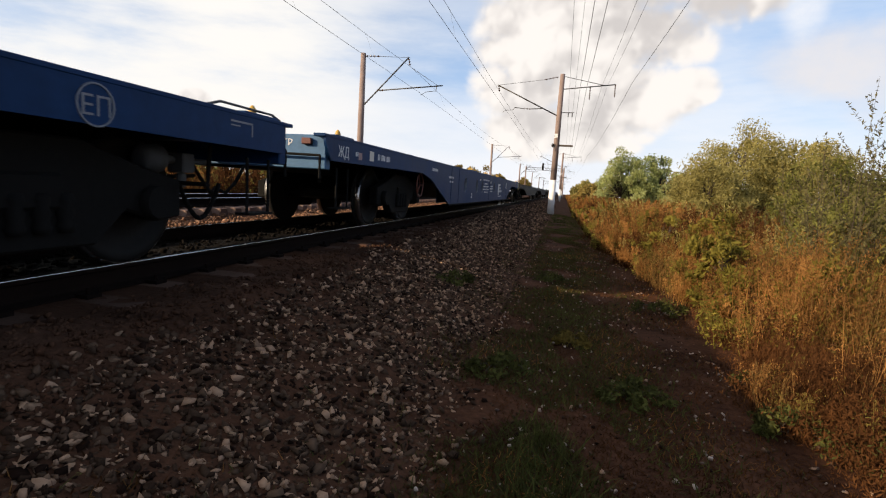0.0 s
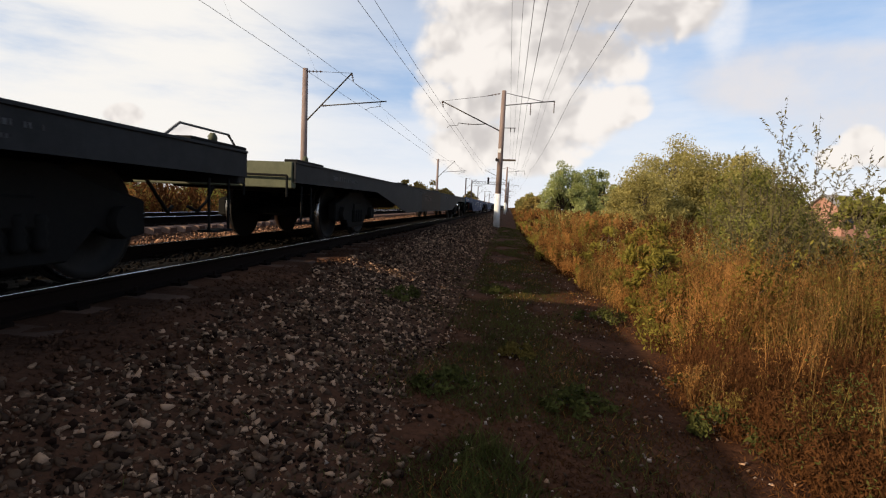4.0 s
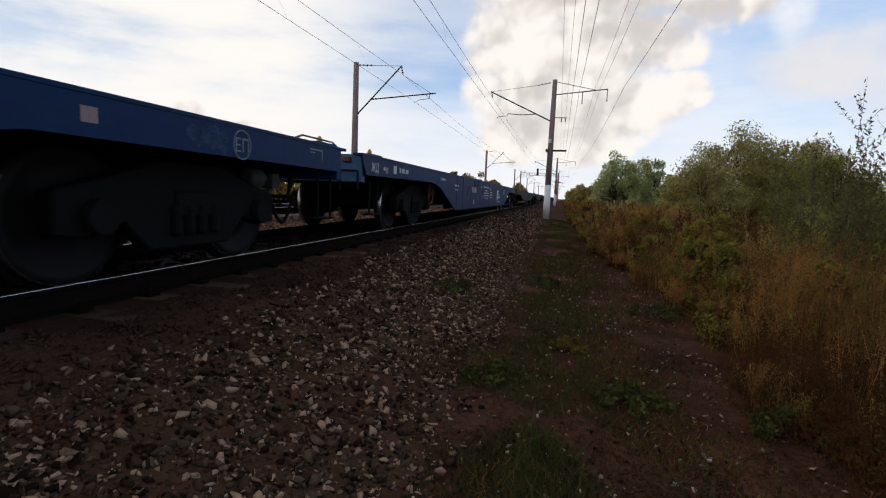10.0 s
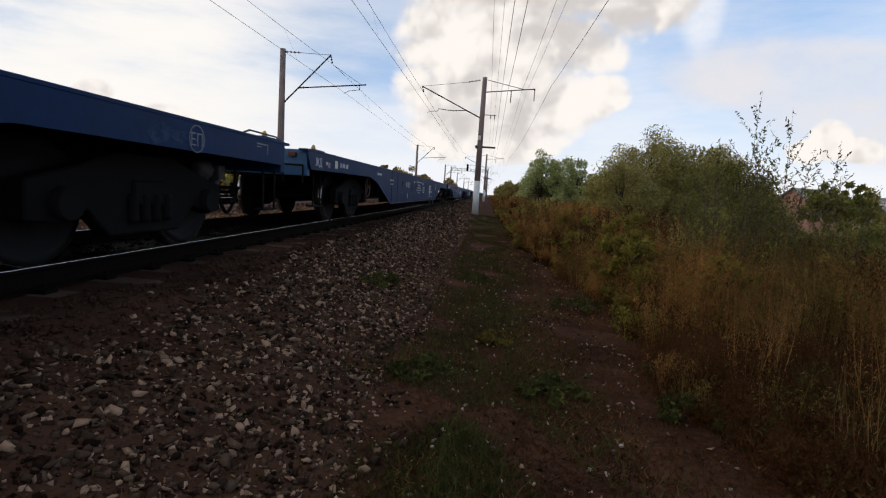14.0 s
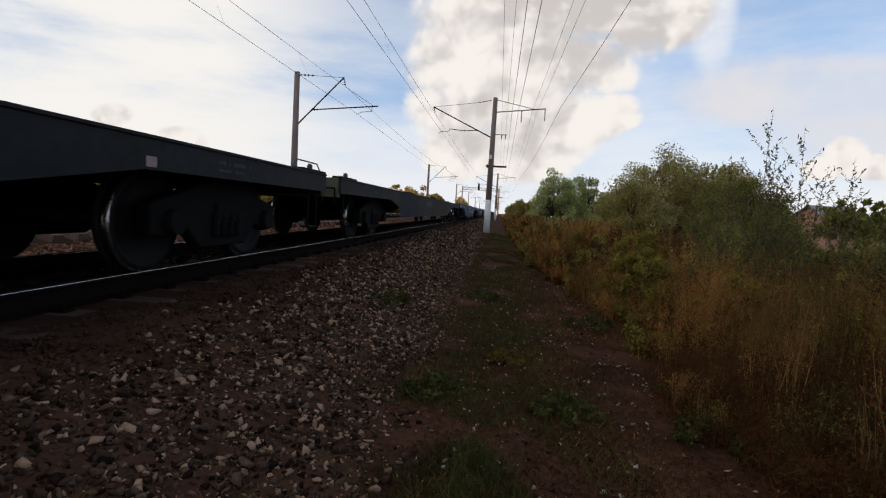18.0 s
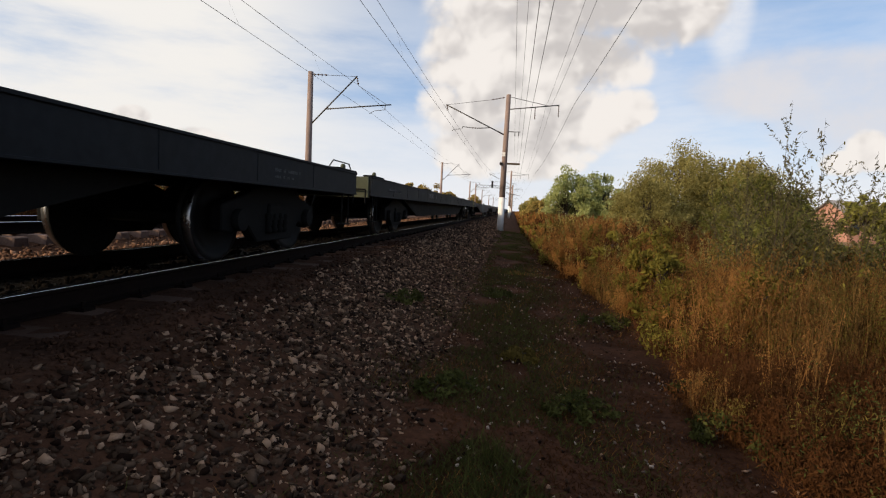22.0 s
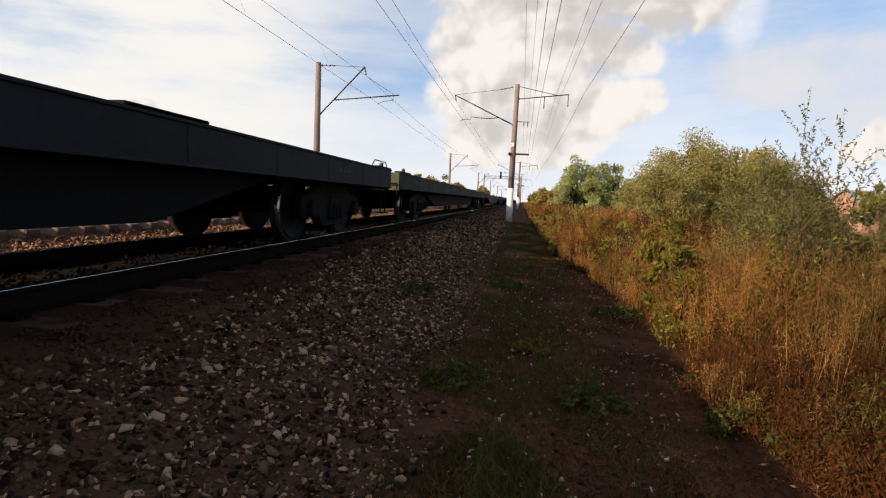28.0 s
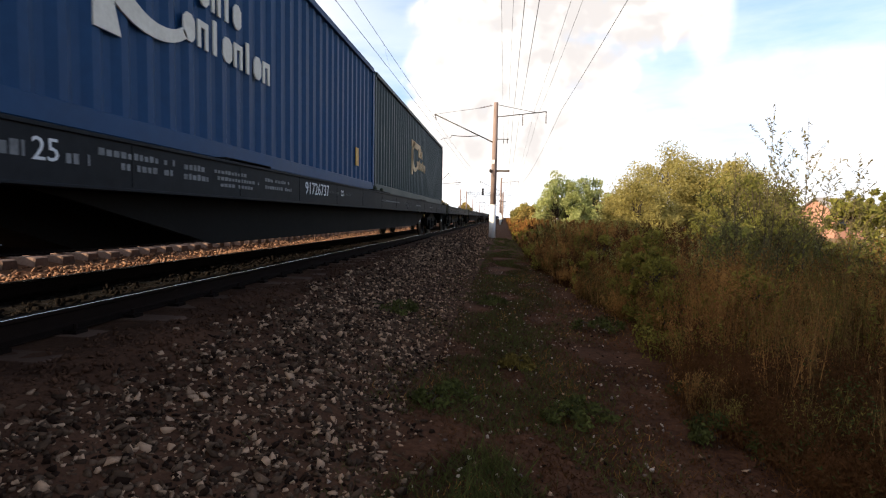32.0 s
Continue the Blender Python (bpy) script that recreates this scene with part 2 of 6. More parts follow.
M = dict(
    soil=material("soil", (0.017, 0.007, 0.0038), (0.105, 0.047, 0.0265), 1.3, 0.95, bump=1.0, fine=19.0, lift=0.03, spec=0.04, spread=0.8),
    ballast=material("ballast", (0.019, 0.0085, 0.005), (0.112, 0.053, 0.031), 2.2, 0.95, bump=1.0, fine=26.0, lift=0.03, spec=0.04),
    stone=material("crushed_stone", (0.014, 0.0066, 0.004), (0.37, 0.228, 0.145), 6.0, 0.85, bump=0.4, fine=60.0, island=0.6, spread=0.22, spec=0.05, mid=0.79),
    # near-black: the shadow under the wagons is put into this colour, over oil
    oil_and_shade=material("oil_and_shade_ballast", (0.003, 0.0025, 0.002), (0.014, 0.011, 0.009), 4.0, 0.9, bump=1.0, fine=24.0, lift=0.04, spec=0.05),
    pale_stone=material("pale_chippings", (0.10, 0.065, 0.05), (0.50, 0.40, 0.33), 6.0, 0.85, bump=0.4, fine=60.0, island=0.5, spread=0.22, spec=0.1),
    pebble=material("loose_stone", (0.014, 0.007, 0.0043), (0.30, 0.19, 0.12), 9.0, 0.85, bump=0.4, fine=60.0, obj=0.55, spread=0.25, spec=0.06, mid=0.75),
    rust_stone=material("rusty_stone", (0.08, 0.035, 0.02), (0.34, 0.19, 0.115), 6.0, 0.9, bump=0.4, fine=60.0, island=0.5, spread=0.3, spec=0.1),
    sleeper=material("old_concrete", (0.055, 0.029, 0.019), (0.17, 0.095, 0.066), 2.5, 0.9, bump=0.4, fine=30.0, obj=0.2, spec=0.10),
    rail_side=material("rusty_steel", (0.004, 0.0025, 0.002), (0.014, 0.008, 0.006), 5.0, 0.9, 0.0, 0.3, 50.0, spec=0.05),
    rail_top=material("polished_steel", (0.55, 0.53, 0.50), (0.75, 0.73, 0.70), 3.0, 0.22, 1.0, 0.0),
    blue=material("blue_wagon_paint", (0.0030, 0.017, 0.053), (0.0078, 0.041, 0.124), 0.7, 0.55, 0.0, 0.06, 9.0, spread=0.45, spec=0.10),
    blue_dull=material("faded_blue_paint", (0.02, 0.07, 0.15), (0.06, 0.15, 0.27), 1.5, 0.6, 0.0, 0.1, 12.0),
    grey=material("dirty_blue_grey_paint", (0.0075, 0.0080, 0.0088), (0.028, 0.0288, 0.0305), 0.8, 0.65, 0.0, 0.1, 8.0, spread=0.65, spec=0.12),
    patch_blue=material("worn_blue_patch", (0.005, 0.018, 0.026), (0.016, 0.044, 0.055), 2.5, 0.6, 0.0, 0.1, 12.0, spread=0.8, spec=0.12),
    patch_green=material("worn_green_patch", (0.010, 0.030, 0.023), (0.040, 0.088, 0.066), 2.5, 0.6, 0.0, 0.1, 12.0, spread=0.8, spec=0.12),
    olive=material("dull_olive_paint", (0.03, 0.035, 0.02), (0.11, 0.115, 0.07), 1.1, 0.65, 0.0, 0.1, 9.0, spec=0.2),
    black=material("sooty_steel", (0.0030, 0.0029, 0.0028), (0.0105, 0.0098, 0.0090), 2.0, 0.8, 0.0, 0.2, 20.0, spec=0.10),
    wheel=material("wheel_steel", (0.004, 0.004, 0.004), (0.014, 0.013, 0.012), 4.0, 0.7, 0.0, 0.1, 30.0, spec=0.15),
    tread=material("worn_wheel_tread", (0.30, 0.29, 0.28), (0.5, 0.48, 0.46), 4.0, 0.3, 1.0, 0.0),
    white=material("white_lettering", (0.42, 0.43, 0.44), (0.72, 0.72, 0.72), 5.0, 0.7, 0.0, 0.0, 30.0),
    bare=material("pale_lining", (0.10, 0.11, 0.13), (0.26, 0.27, 0.29), 4.0, 0.5, 0.0, 0.0, 30.0),
    yellow=material("yellow_paint", (0.35, 0.19, 0.04), (0.62, 0.38, 0.08), 6.0, 0.6, 0.0, 0.1, 30.0),
    red=material("red_brown_paint", (0.07, 0.02, 0.015), (0.16, 0.05, 0.035), 6.0, 0.6, 0.0, 0.1, 30.0),
    cont_blue=material("container_blue", (0.005, 0.030, 0.080), (0.011, 0.054, 0.138), 0.9, 0.5, 0.0, 0.05, 10.0, spec=0.15),
    cont_grey=material("container_grey_green", (0.017, 0.029, 0.031), (0.034, 0.054, 0.056), 0.9, 0.5, 0.0, 0.05, 10.0, spec=0.12),
    concrete=material("pole_concrete", (0.15, 0.107, 0.094), (0.30, 0.225, 0.20), 1.4, 0.9, 0.0, 0.3, 25.0),
    limewash=material("whitewashed_concrete", (0.55, 0.54, 0.52), (0.82, 0.81, 0.79), 3.0, 0.9, 0.0, 0.2, 25.0),
    steel=material("dark_galvanised_steel", (0.03, 0.03, 0.03), (0.09, 0.085, 0.08), 4.0, 0.6, 0.4, 0.1, 30.0),
    wire=material("weathered_copper_wire", (0.02, 0.02, 0.02), (0.05, 0.045, 0.04), 4.0, 0.6, 0.5, 0.0),
    porcelain=material("brown_porcelain", (0.04, 0.02, 0.015), (0.10, 0.06, 0.04), 5.0, 0.25, 0.0, 0.0),
    weed=material("dry_weeds", (0.052, 0.021, 0.0068), (0.47, 0.232, 0.074), 0.55, 0.9, 0.0, 0.0, 2.2, island=0.16, thin=0.45, spread=0.9, spec=0.05),
    umber=material("brown_seed_heads", (0.024, 0.010, 0.0038), (0.15, 0.064, 0.024), 0.6, 0.9, 0.0, 0.0, 2.2, island=0.16, thin=0.4, spread=0.8, spec=0.05),
    straw=material("dry_grass", (0.045, 0.022, 0.0068), (0.36, 0.21, 0.074), 0.7, 0.9, 0.0, 0.0, 2.5, island=0.35, thin=0.4, spread=0.8, spec=0.05),
    green=material("green_weeds", (0.07, 0.060, 0.012), (0.36, 0.30, 0.062), 0.8, 0.85, 0.0, 0.0, 2.5, island=0.25, thin=0.5, spread=0.6, spec=0.06),
    turf=material("short_turf", (0.024, 0.025, 0.008), (0.115, 0.118, 0.032), 0.7, 0.9, 0.0, 0.0, 3.0, island=0.3, thin=0.2, spread=0.6, spec=0.06),
    willow=material("olive_willow_leaves", (0.13, 0.112, 0.034), (0.55, 0.475, 0.175), 0.6, 0.8, 0.0, 0.0, 2.0, island=0.22, thin=0.5, spread=0.6, spec=0.08),
    leaf=material("fresh_green_leaves", (0.06, 0.066, 0.016), (0.33, 0.315, 0.085), 0.6, 0.8, 0.0, 0.0, 2.0, island=0.22, thin=0.5, spread=0.6, spec=0.08),
    autumn=material("yellow_autumn_leaves", (0.12, 0.085, 0.02), (0.42, 0.31, 0.09), 0.4, 0.8, 0.0, 0.0, 2.0, island=0.4, thin=0.3, spread=0.4),
    bark=material("bark", (0.03, 0.022, 0.016), (0.10, 0.075, 0.055), 6.0, 0.9, 0.0, 0.5, 40.0),
    plaster=material("pale_plaster", (0.45, 0.44, 0.42), (0.7, 0.69, 0.66), 0.5, 0.9, 0.0, 0.1, 5.0),
    brick=material("pink_brick_wall", (0.30, 0.15, 0.11), (0.45, 0.25, 0.19), 0.8, 0.9, 0.0, 0.2, 8.0),
    slate=material("grey_sheet_roof", (0.16, 0.15, 0.15), (0.34, 0.32, 0.31), 0.8, 0.8, 0.0, 0.2, 8.0),
    glass=material("dark_window", (0.01, 0.012, 0.015), (0.03, 0.035, 0.04), 1.0, 0.1, 0.0, 0.0),
    maple=material("pale_green_maple_leaves", (0.17, 0.20, 0.065), (0.60, 0.62, 0.27), 0.6, 0.8, 0.0, 0.0, 2.0, island=0.22, thin=0.5, spread=0.6, spec=0.08),
    dull_grey=material("dull_grey_paint", (0.03, 0.032, 0.034), (0.075, 0.078, 0.078), 2.0, 0.7, 0.0, 0.1, 12.0),
    pink_concrete=material("pinkish_old_concrete", (0.10, 0.06, 0.047), (0.27, 0.18, 0.145), 2.5, 0.9, 0.0, 0.4, 30.0, obj=0.2, spec=0.10),
    lining=material("bright_steel_lining", (0.06, 0.07, 0.09), (0.20, 0.215, 0.25), 4.0, 0.5, 0.0, 0.0, 30.0),
    primer=material("dark_brown_primer", (0.017, 0.0125, 0.0095), (0.055, 0.040, 0.029), 2.5, 0.7, 0.0, 0.1, 12.0, spread=0.8, spec=0.1),
    rust_letter=material("rusty_red_lettering", (0.03, 0.016, 0.012), (0.10, 0.055, 0.042), 5.0, 0.7, 0.0, 0.0, 30.0),
    olive_weed=material("olive_plumes", (0.034, 0.025, 0.0065), (0.28, 0.205, 0.054), 0.6, 0.9, 0.0, 0.0, 2.2, island=0.18, thin=0.45, spread=0.8, spec=0.05),
    patch_navy=material("worn_navy_patch", (0.0035, 0.014, 0.040), (0.011, 0.035, 0.088), 2.5, 0.6, 0.0, 0.1, 12.0, spread=0.8, spec=0.12),
    twig=material("dull_green_narrow_leaves", (0.045, 0.040, 0.018), (0.21, 0.182, 0.072), 0.8, 0.8, 0.0, 0.0, 2.0, island=0.3, thin=0.3, spread=0.4, spec=0.1),
    field=material("dry_meadow", (0.08, 0.045, 0.017), (0.26, 0.16, 0.062), 0.25, 0.95, 0.0, 0.5, 5.0, lift=0.05),
    vapour=material("cloud_vapour", (0.75, 0.75, 0.76), (0.85, 0.85, 0.85), 0.02, 1.0, 0.0, 0.0),
)

# ---- mesh helpers ----


def box(bm, x0, x1, y0, y1, z0, z1):
    v = [bm.verts.new(p) for p in ((x0, y0, z0), (x1, y0, z0), (x1, y1, z0), (x0, y1, z0), (x0, y0, z1), (x1, y0, z1), (x1, y1, z1), (x0, y1, z1))]
    for f in ((3, 2, 1, 0), (4, 5, 6, 7), (0, 1, 5, 4), (1, 2, 6, 5), (2, 3, 7, 6), (3, 0, 4, 7)):
        bm.faces.new([v[i] for i in f])


def rod(bm, p, q, r0, r1=None, seg=8):
    """A round bar from p to q, tapered from r0 to r1, with capped ends."""
    p, q = Vector(p), Vector(q)
    r1 = r0 if r1 is None else r1
    w = (q - p).normalized()
    a = w.orthogonal().normalized()
    b = w.cross(a)
    rings = []
    for c, r in ((p, r0), (q, r1)):
        rings.append([bm.verts.new(c + (a * math.cos(i * math.tau / seg) + b * math.sin(i * math.tau / seg)) * r) for i in range(seg)])
    for i in range(seg):
        j = (i + 1) % seg
        f = bm.faces.new((rings[0][i], rings[0][j], rings[1][j], rings[1][i]))
        f.smooth = seg > 6
    bm.faces.new(rings[0][::-1])
    bm.faces.new(rings[1])


def lathe(bm, centre, axis, profile, seg=20, capped=True):
    """Rings of (distance along axis, radius) round an axis."""
    c, w = Vector(centre), Vector(axis).normalized()
    a = w.orthogonal().normalized()
    b = w.cross(a)
    rings = [[bm.verts.new(c + w * d + (a * math.cos(i * math.tau / seg) + b * math.sin(i * math.tau / seg)) * r) for i in range(seg)] for d, r in profile]
    for u, v in zip(rings, rings[1:]):
        for i in range(seg):
            j = (i + 1) % seg
            bm.faces.new((u[i], u[j], v[j], v[i])).smooth = True
    if capped:
        bm.faces.new(rings[0][::-1])
        bm.faces.new(rings[-1])


def slab(bm, outline, x0, x1):
    """A plate with an outline in (y, z), from x0 to x1."""
    lo = [bm.verts.new((x0, y, z)) for y, z in outline]
    hi = [bm.verts.new((x1, y, z)) for y, z in outline]
    bm.faces.new(lo[::-1])
    bm.faces.new(hi)
    n = len(outline)
    for i in range(n):
        j = (i + 1) % n
        bm.faces.new((lo[i], lo[j], hi[j], hi[i]))


def soften(bm, width=0.01):
    bmesh.ops.recalc_face_normals(bm, faces=bm.faces)
    edges = [e for e in bm.edges if len(e.link_faces) == 2 and e.calc_face_angle(0) > 0.6]
    bmesh.ops.bevel(bm, geom=edges, offset=width, segments=1, affect="EDGES", profile=0.5)


def part(name, bm, mat, parent=None, label="", bevel=0.0):
    if bevel:
        soften(bm, bevel)
    else:
        bmesh.ops.recalc_face_normals(bm, faces=bm.faces)
    me = bpy.data.meshes.new(name)
    bm.to_mesh(me)
    bm.free()
    me.materials.append(M[mat])
    ob = new(name, me)
    ob.parent = parent
    return tagged(ob, label) if label else ob


def share(name, ob, parent, m):
    """Another piece on the mesh of ob."""
    o = new(name, ob.data)
    o.parent, o.matrix_basis = parent, m
    return o


def raw(name, verts, faces, mat, parent=None, smooth=False):
    me = bpy.data.meshes.new(name)
    v, f = np.asarray(verts, np.float32), np.asarray(faces, np.int32)
    me.vertices.add(len(v))
    me.vertices.foreach_set("co", v.ravel())
    k = f.shape[1]
    me.loops.add(f.size)
    me.loops.foreach_set("vertex_index", f.ravel())
    me.polygons.add(len(f))
    me.polygons.foreach_set("loop_start", np.arange(0, f.size, k, dtype=np.int32))
    me.update(calc_edges=True)
    me.materials.append(M[mat])
    if smooth:
        me.shade_smooth()
    ob = new(name, me)
    ob.parent = parent
    return ob


def lettering(text, height, name, parent, place, mat="white", label="", wide=1.0):
    """Painted letters on a side that faces +x; place is the lower left corner (x, y, z)."""
    c = bpy.data.curves.new(name, "FONT")
    c.body, c.size, c.extrude = text, height / 0.73, 0.0015
    c.resolution_u, c.space_character = 2, wide
    tmp = bpy.data.objects.new(name, c)
    scene.collection.objects.link(tmp)
    me = bpy.data.meshes.new_from_object(tmp.evaluated_get(bpy.context.evaluated_depsgraph_get()))
    bpy.data.objects.remove(tmp)
    me.transform(Matrix(((0, 0, 1, place[0]), (1, 0, 0, place[1]), (0, 1, 0, place[2]), (0, 0, 0, 1))))
    me.materials.clear()
    me.materials.append(M[mat])
    ob = new(name, me)
    ob.parent = parent
    return tagged(ob, label) if label else ob


def plate(name, outline, holes, x, thick, mat, parent, label=""):
    """A flat plate in (y, z) with round holes (y, z, rx, rz), its middle plane at x."""
    c = bpy.data.curves.new(name, "CURVE")
    c.dimensions, c.fill_mode, c.extrude = "2D", "BOTH", thick / 2
    rings = [outline] + [[(y + ry * math.cos(i * math.tau / 28), z + rz * math.sin(i * math.tau / 28)) for i in range(28)] for y, z, ry, rz in holes]
    for ring in rings:
        s = c.splines.new("POLY")
        s.points.add(len(ring) - 1)
        for pt, (y, z) in zip(s.points, ring):
            pt.co = (y, z, 0, 1)
        s.use_cyclic_u = True
    tmp = bpy.data.objects.new(name, c)
    scene.collection.objects.link(tmp)
    me = bpy.data.meshes.new_from_object(tmp.evaluated_get(bpy.context.evaluated_depsgraph_get()))
    bpy.data.objects.remove(tmp)
    me.transform(Matrix(((0, 0, 1, x), (1, 0, 0, 0), (0, 1, 0, 0), (0, 0, 0, 1))))
    me.materials.clear()
    me.materials.append(M[mat])
    ob = new(name, me)
    ob.parent = parent
    return tagged(ob, label) if label else ob

# ---- ground ----


def lie(x):
    """The height of the ground beside and under the line at x."""
    return float(np.interp(x, [-60, -12, -8.6, -7.0, -5.9, -3.3, -2.85, -2.2, -1.7, 1.7, 3.35, 3.9, 5.2, 7.0, 12, 60], [-1.0, -0.9, -0.78, -0.60, -0.06, -0.06, -0.12, -0.20, -0.205, -0.205, -0.70, -0.72, -0.75, -0.80, -0.85, -0.9]))


def rough_lie(x, y):
    n = noise.noise((x * 0.9, y * 0.9, 0.3)) * 0.035 + noise.noise((x * 3.1, y * 3.1, 4.0)) * 0.012
    return lie(x) + (n if abs(x) < 40 and -20 < y < 90 else 0.0)


def build_ground():
    xs = np.concatenate([[-2600, -900, -300, -120, -60, -30, -18], np.arange(-12, -7.01, 1.0), [-5.9, -4.1, -2.4, -1.0, 1.0], np.arange(1.85, 8.0, 0.22), [9, 11, 14, 18, 24, 34, 60, 120, 300, 900, 2600]])
    ys = np.concatenate([[-900, -300, -100, -40, -15, -6], np.arange(-2, 14, 0.25), np.arange(14, 40, 1.0), [45, 52, 60, 75, 100, 140, 200, 300, 500, 900, 1600, 3200]])
    v = [(x, y, rough_lie(x, y) - (0.09 if -7.3 < x < 3.3 else 0.0)) for y in ys for x in xs]
    n = len(xs)
    f = [(j * n + i, j * n + i + 1, (j + 1) * n + i + 1, (j + 1) * n + i) for j in range(len(ys) - 1) for i in range(n - 1)]
    g = raw("ground", v, f, "soil", smooth=True)
    tagged(g, "brown trodden earth beside the railway line", "ground", kind="structure")
    # meadow far out on both sides
    for name, x0, x1 in (("meadow", 13.0, 420.0), ("meadow", -420.0, -12.0)):
        xs2, ys2 = np.linspace(x0, x1, 30), np.concatenate([np.linspace(-40, 80, 40), np.linspace(90, 700, 25)])
        v = [(x, y, lie(x) + 0.05 + 0.06 * noise.noise((x * 0.4, y * 0.4, 2))) for y in ys2 for x in xs2]
        f = [(j * 30 + i, j * 30 + i + 1, (j + 1) * 30 + i + 1, (j + 1) * 30 + i) for j in range(len(ys2) - 1) for i in range(29)]
        tagged(raw(name, v, f, "field", smooth=True), "dry yellow meadow beyond the railway line", "meadow", kind="structure")


build_ground()


def build_ballast():
    xs = np.concatenate([np.arange(-7.1, -1.2, 0.35), [-0.8, 0.0, 0.8], np.arange(1.1, 3.46, 0.13)])
    ys = np.concatenate([[-60, -20], np.arange(-4, 16, 0.16), np.arange(16, 60, 1.0), [70, 90, 130, 200, 320, 500, 800]])
    v = [(x, y, lie(x) + 0.015 + (noise.noise((x * 5, y * 5, 1.0)) * 0.03 + noise.noise((x * 1.3, y * 1.3, 7.0)) * 0.04 if y < 60 and x > 1.2 else noise.noise((x * 2, y * 2, 1.0)) * 0.015)) for y in ys for x in xs]
    n = len(xs)
    f = [(j * n + i, j * n + i + 1, (j + 1) * n + i + 1, (j + 1) * n + i) for j in range(len(ys) - 1) for i in range(n - 1)]
    b = raw("ballast_bed", v, f, "ballast", smooth=True)
    return tagged(b, "bed of crushed brown-grey stone ballast under both tracks", "ballast", kind="structure")


BALLAST = build_ballast()


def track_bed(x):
    """The stones between the rails of the near track, blackened by oil and painted-in wagon shadow."""
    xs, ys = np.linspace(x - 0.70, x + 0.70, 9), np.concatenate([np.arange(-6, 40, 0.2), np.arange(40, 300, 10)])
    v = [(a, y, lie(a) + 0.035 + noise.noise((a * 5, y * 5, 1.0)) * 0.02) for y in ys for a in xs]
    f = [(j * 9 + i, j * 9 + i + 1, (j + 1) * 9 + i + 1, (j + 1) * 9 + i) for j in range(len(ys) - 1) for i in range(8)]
    tagged(raw("track_bed", v, f, "oil_and_shade", smooth=True), "black ballast between the near rails, oil and the train's shadow in its colour", "ballast", kind="structure")


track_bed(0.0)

# ---- tracks ----
RAIL = [(-0.075, -0.18), (0.075, -0.18), (0.075, -0.167), (0.02, -0.150), (0.010, -0.13), (0.010, -0.05), (0.036, -0.036), (0.037, -0.006), (0.030, 0.0), (-0.030, 0.0), (-0.037, -0.006), (-0.036, -0.036), (-0.010, -0.05), (-0.010, -0.13), (-0.02, -0.150), (-0.075, -0.167)]


def build_track(x, z, pitch, label, mat):
    top = tagged(new("railway_track"), label, "railway track", kind="structure")
    top.location = (x, 0, z)
    for s in (-1, 1):
        bm = bmesh.new()
        ends = [[bm.verts.new((s * 0.795 + a, y, b)) for a, b in RAIL] for y in (-120.0, 900.0)]
        for i in range(len(RAIL)):
            j = (i + 1) % len(RAIL)
            bm.faces.new((ends[0][i], ends[0][j], ends[1][j], ends[1][i]))
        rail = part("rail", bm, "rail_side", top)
        bm = bmesh.new()
        band = [(0.0290, 0.0003), (0.0340, -0.0020), (0.0368, -0.0055), (0.0374, -0.0075), (0.0355, -0.0080)]
        ends = [[bm.verts.new((s * 0.795 + a, y, b)) for a, b in band] for y in (-120.0, 900.0)]
        for i in range(len(band) - 1):
            bm.faces.new((ends[0][i], ends[0][i + 1], ends[1][i + 1], ends[1][i]))
        part("rail_head", bm, "rail_top", rail, "polished running surface")
    # one sleeper: prestressed concrete, thicker under the rails, waisted in the middle
    bm = bmesh.new()
    st = [(-1.35, 0.10, -0.20), (-1.32, 0.11, -0.185), (-0.55, 0.11, -0.182), (-0.25, 0.085, -0.215), (0.25, 0.085, -0.215), (0.55, 0.11, -0.182), (1.32, 0.11, -0.185), (1.35, 0.10, -0.20)]
    rows = [[bm.verts.new(p) for p in ((a, -w - 0.03, -0.40), (a, -w, z), (a, w, z), (a, w + 0.03, -0.40))] for a, w, z in st]
    for u, v in zip(rows, rows[1:]):
        for i in range(3):
            bm.faces.new((u[i], v[i], v[i + 1], u[i + 1]))
    bm.faces.new(rows[0])
    bm.faces.new(rows[-1][::-1])
    first = part("sleeper", bm, mat, top)
    y0 = -4.92
    first.location = (0, y0, 0)
    bm = bmesh.new()
    for s in (-1, 1):
        for d in (-1, 1):
            box(bm, s * 0.795 + d * 0.12 - 0.055, s * 0.795 + d * 0.12 + 0.055, -0.055, 0.055, -0.185, -0.155)
            rod(bm, (s * 0.795 + d * 0.12, 0, -0.16), (s * 0.795 + d * 0.12, 0, -0.115), 0.014, seg=6)
    clip = part("rail_clip", bm, "rail_side", first, "rusty bolted clips")
    near = int(78 / pitch)
    for k in range(1, near):
        o = share("sleeper", first, top, pose(0, y0 + k * pitch, random.uniform(-0.008, 0.004), 0, 0, random.uniform(-0.5, 0.5)))
        if k < 45:
            share("rail_clip", clip, o, Matrix())
    # those beyond, in one piece
    base = np.array([v.co for v in first.data.vertices])
    fs = [[v for v in p.vertices] for p in first.data.polygons if len(p.vertices) == 4]
    vs, ff = [], []
    for k in range(near, int(310 / pitch)):
        ff += [[i + len(vs) * len(base) for i in f] for f in fs]
        vs.append(base + (0, y0 + k * pitch, 0))
    tagged(raw("far_sleepers", np.concatenate(vs), ff, mat, top), kind="stuff")
    return top


build_track(0.0, 0.0, 0.596, "near railway track with bright worn rails on concrete sleepers", "sleeper")
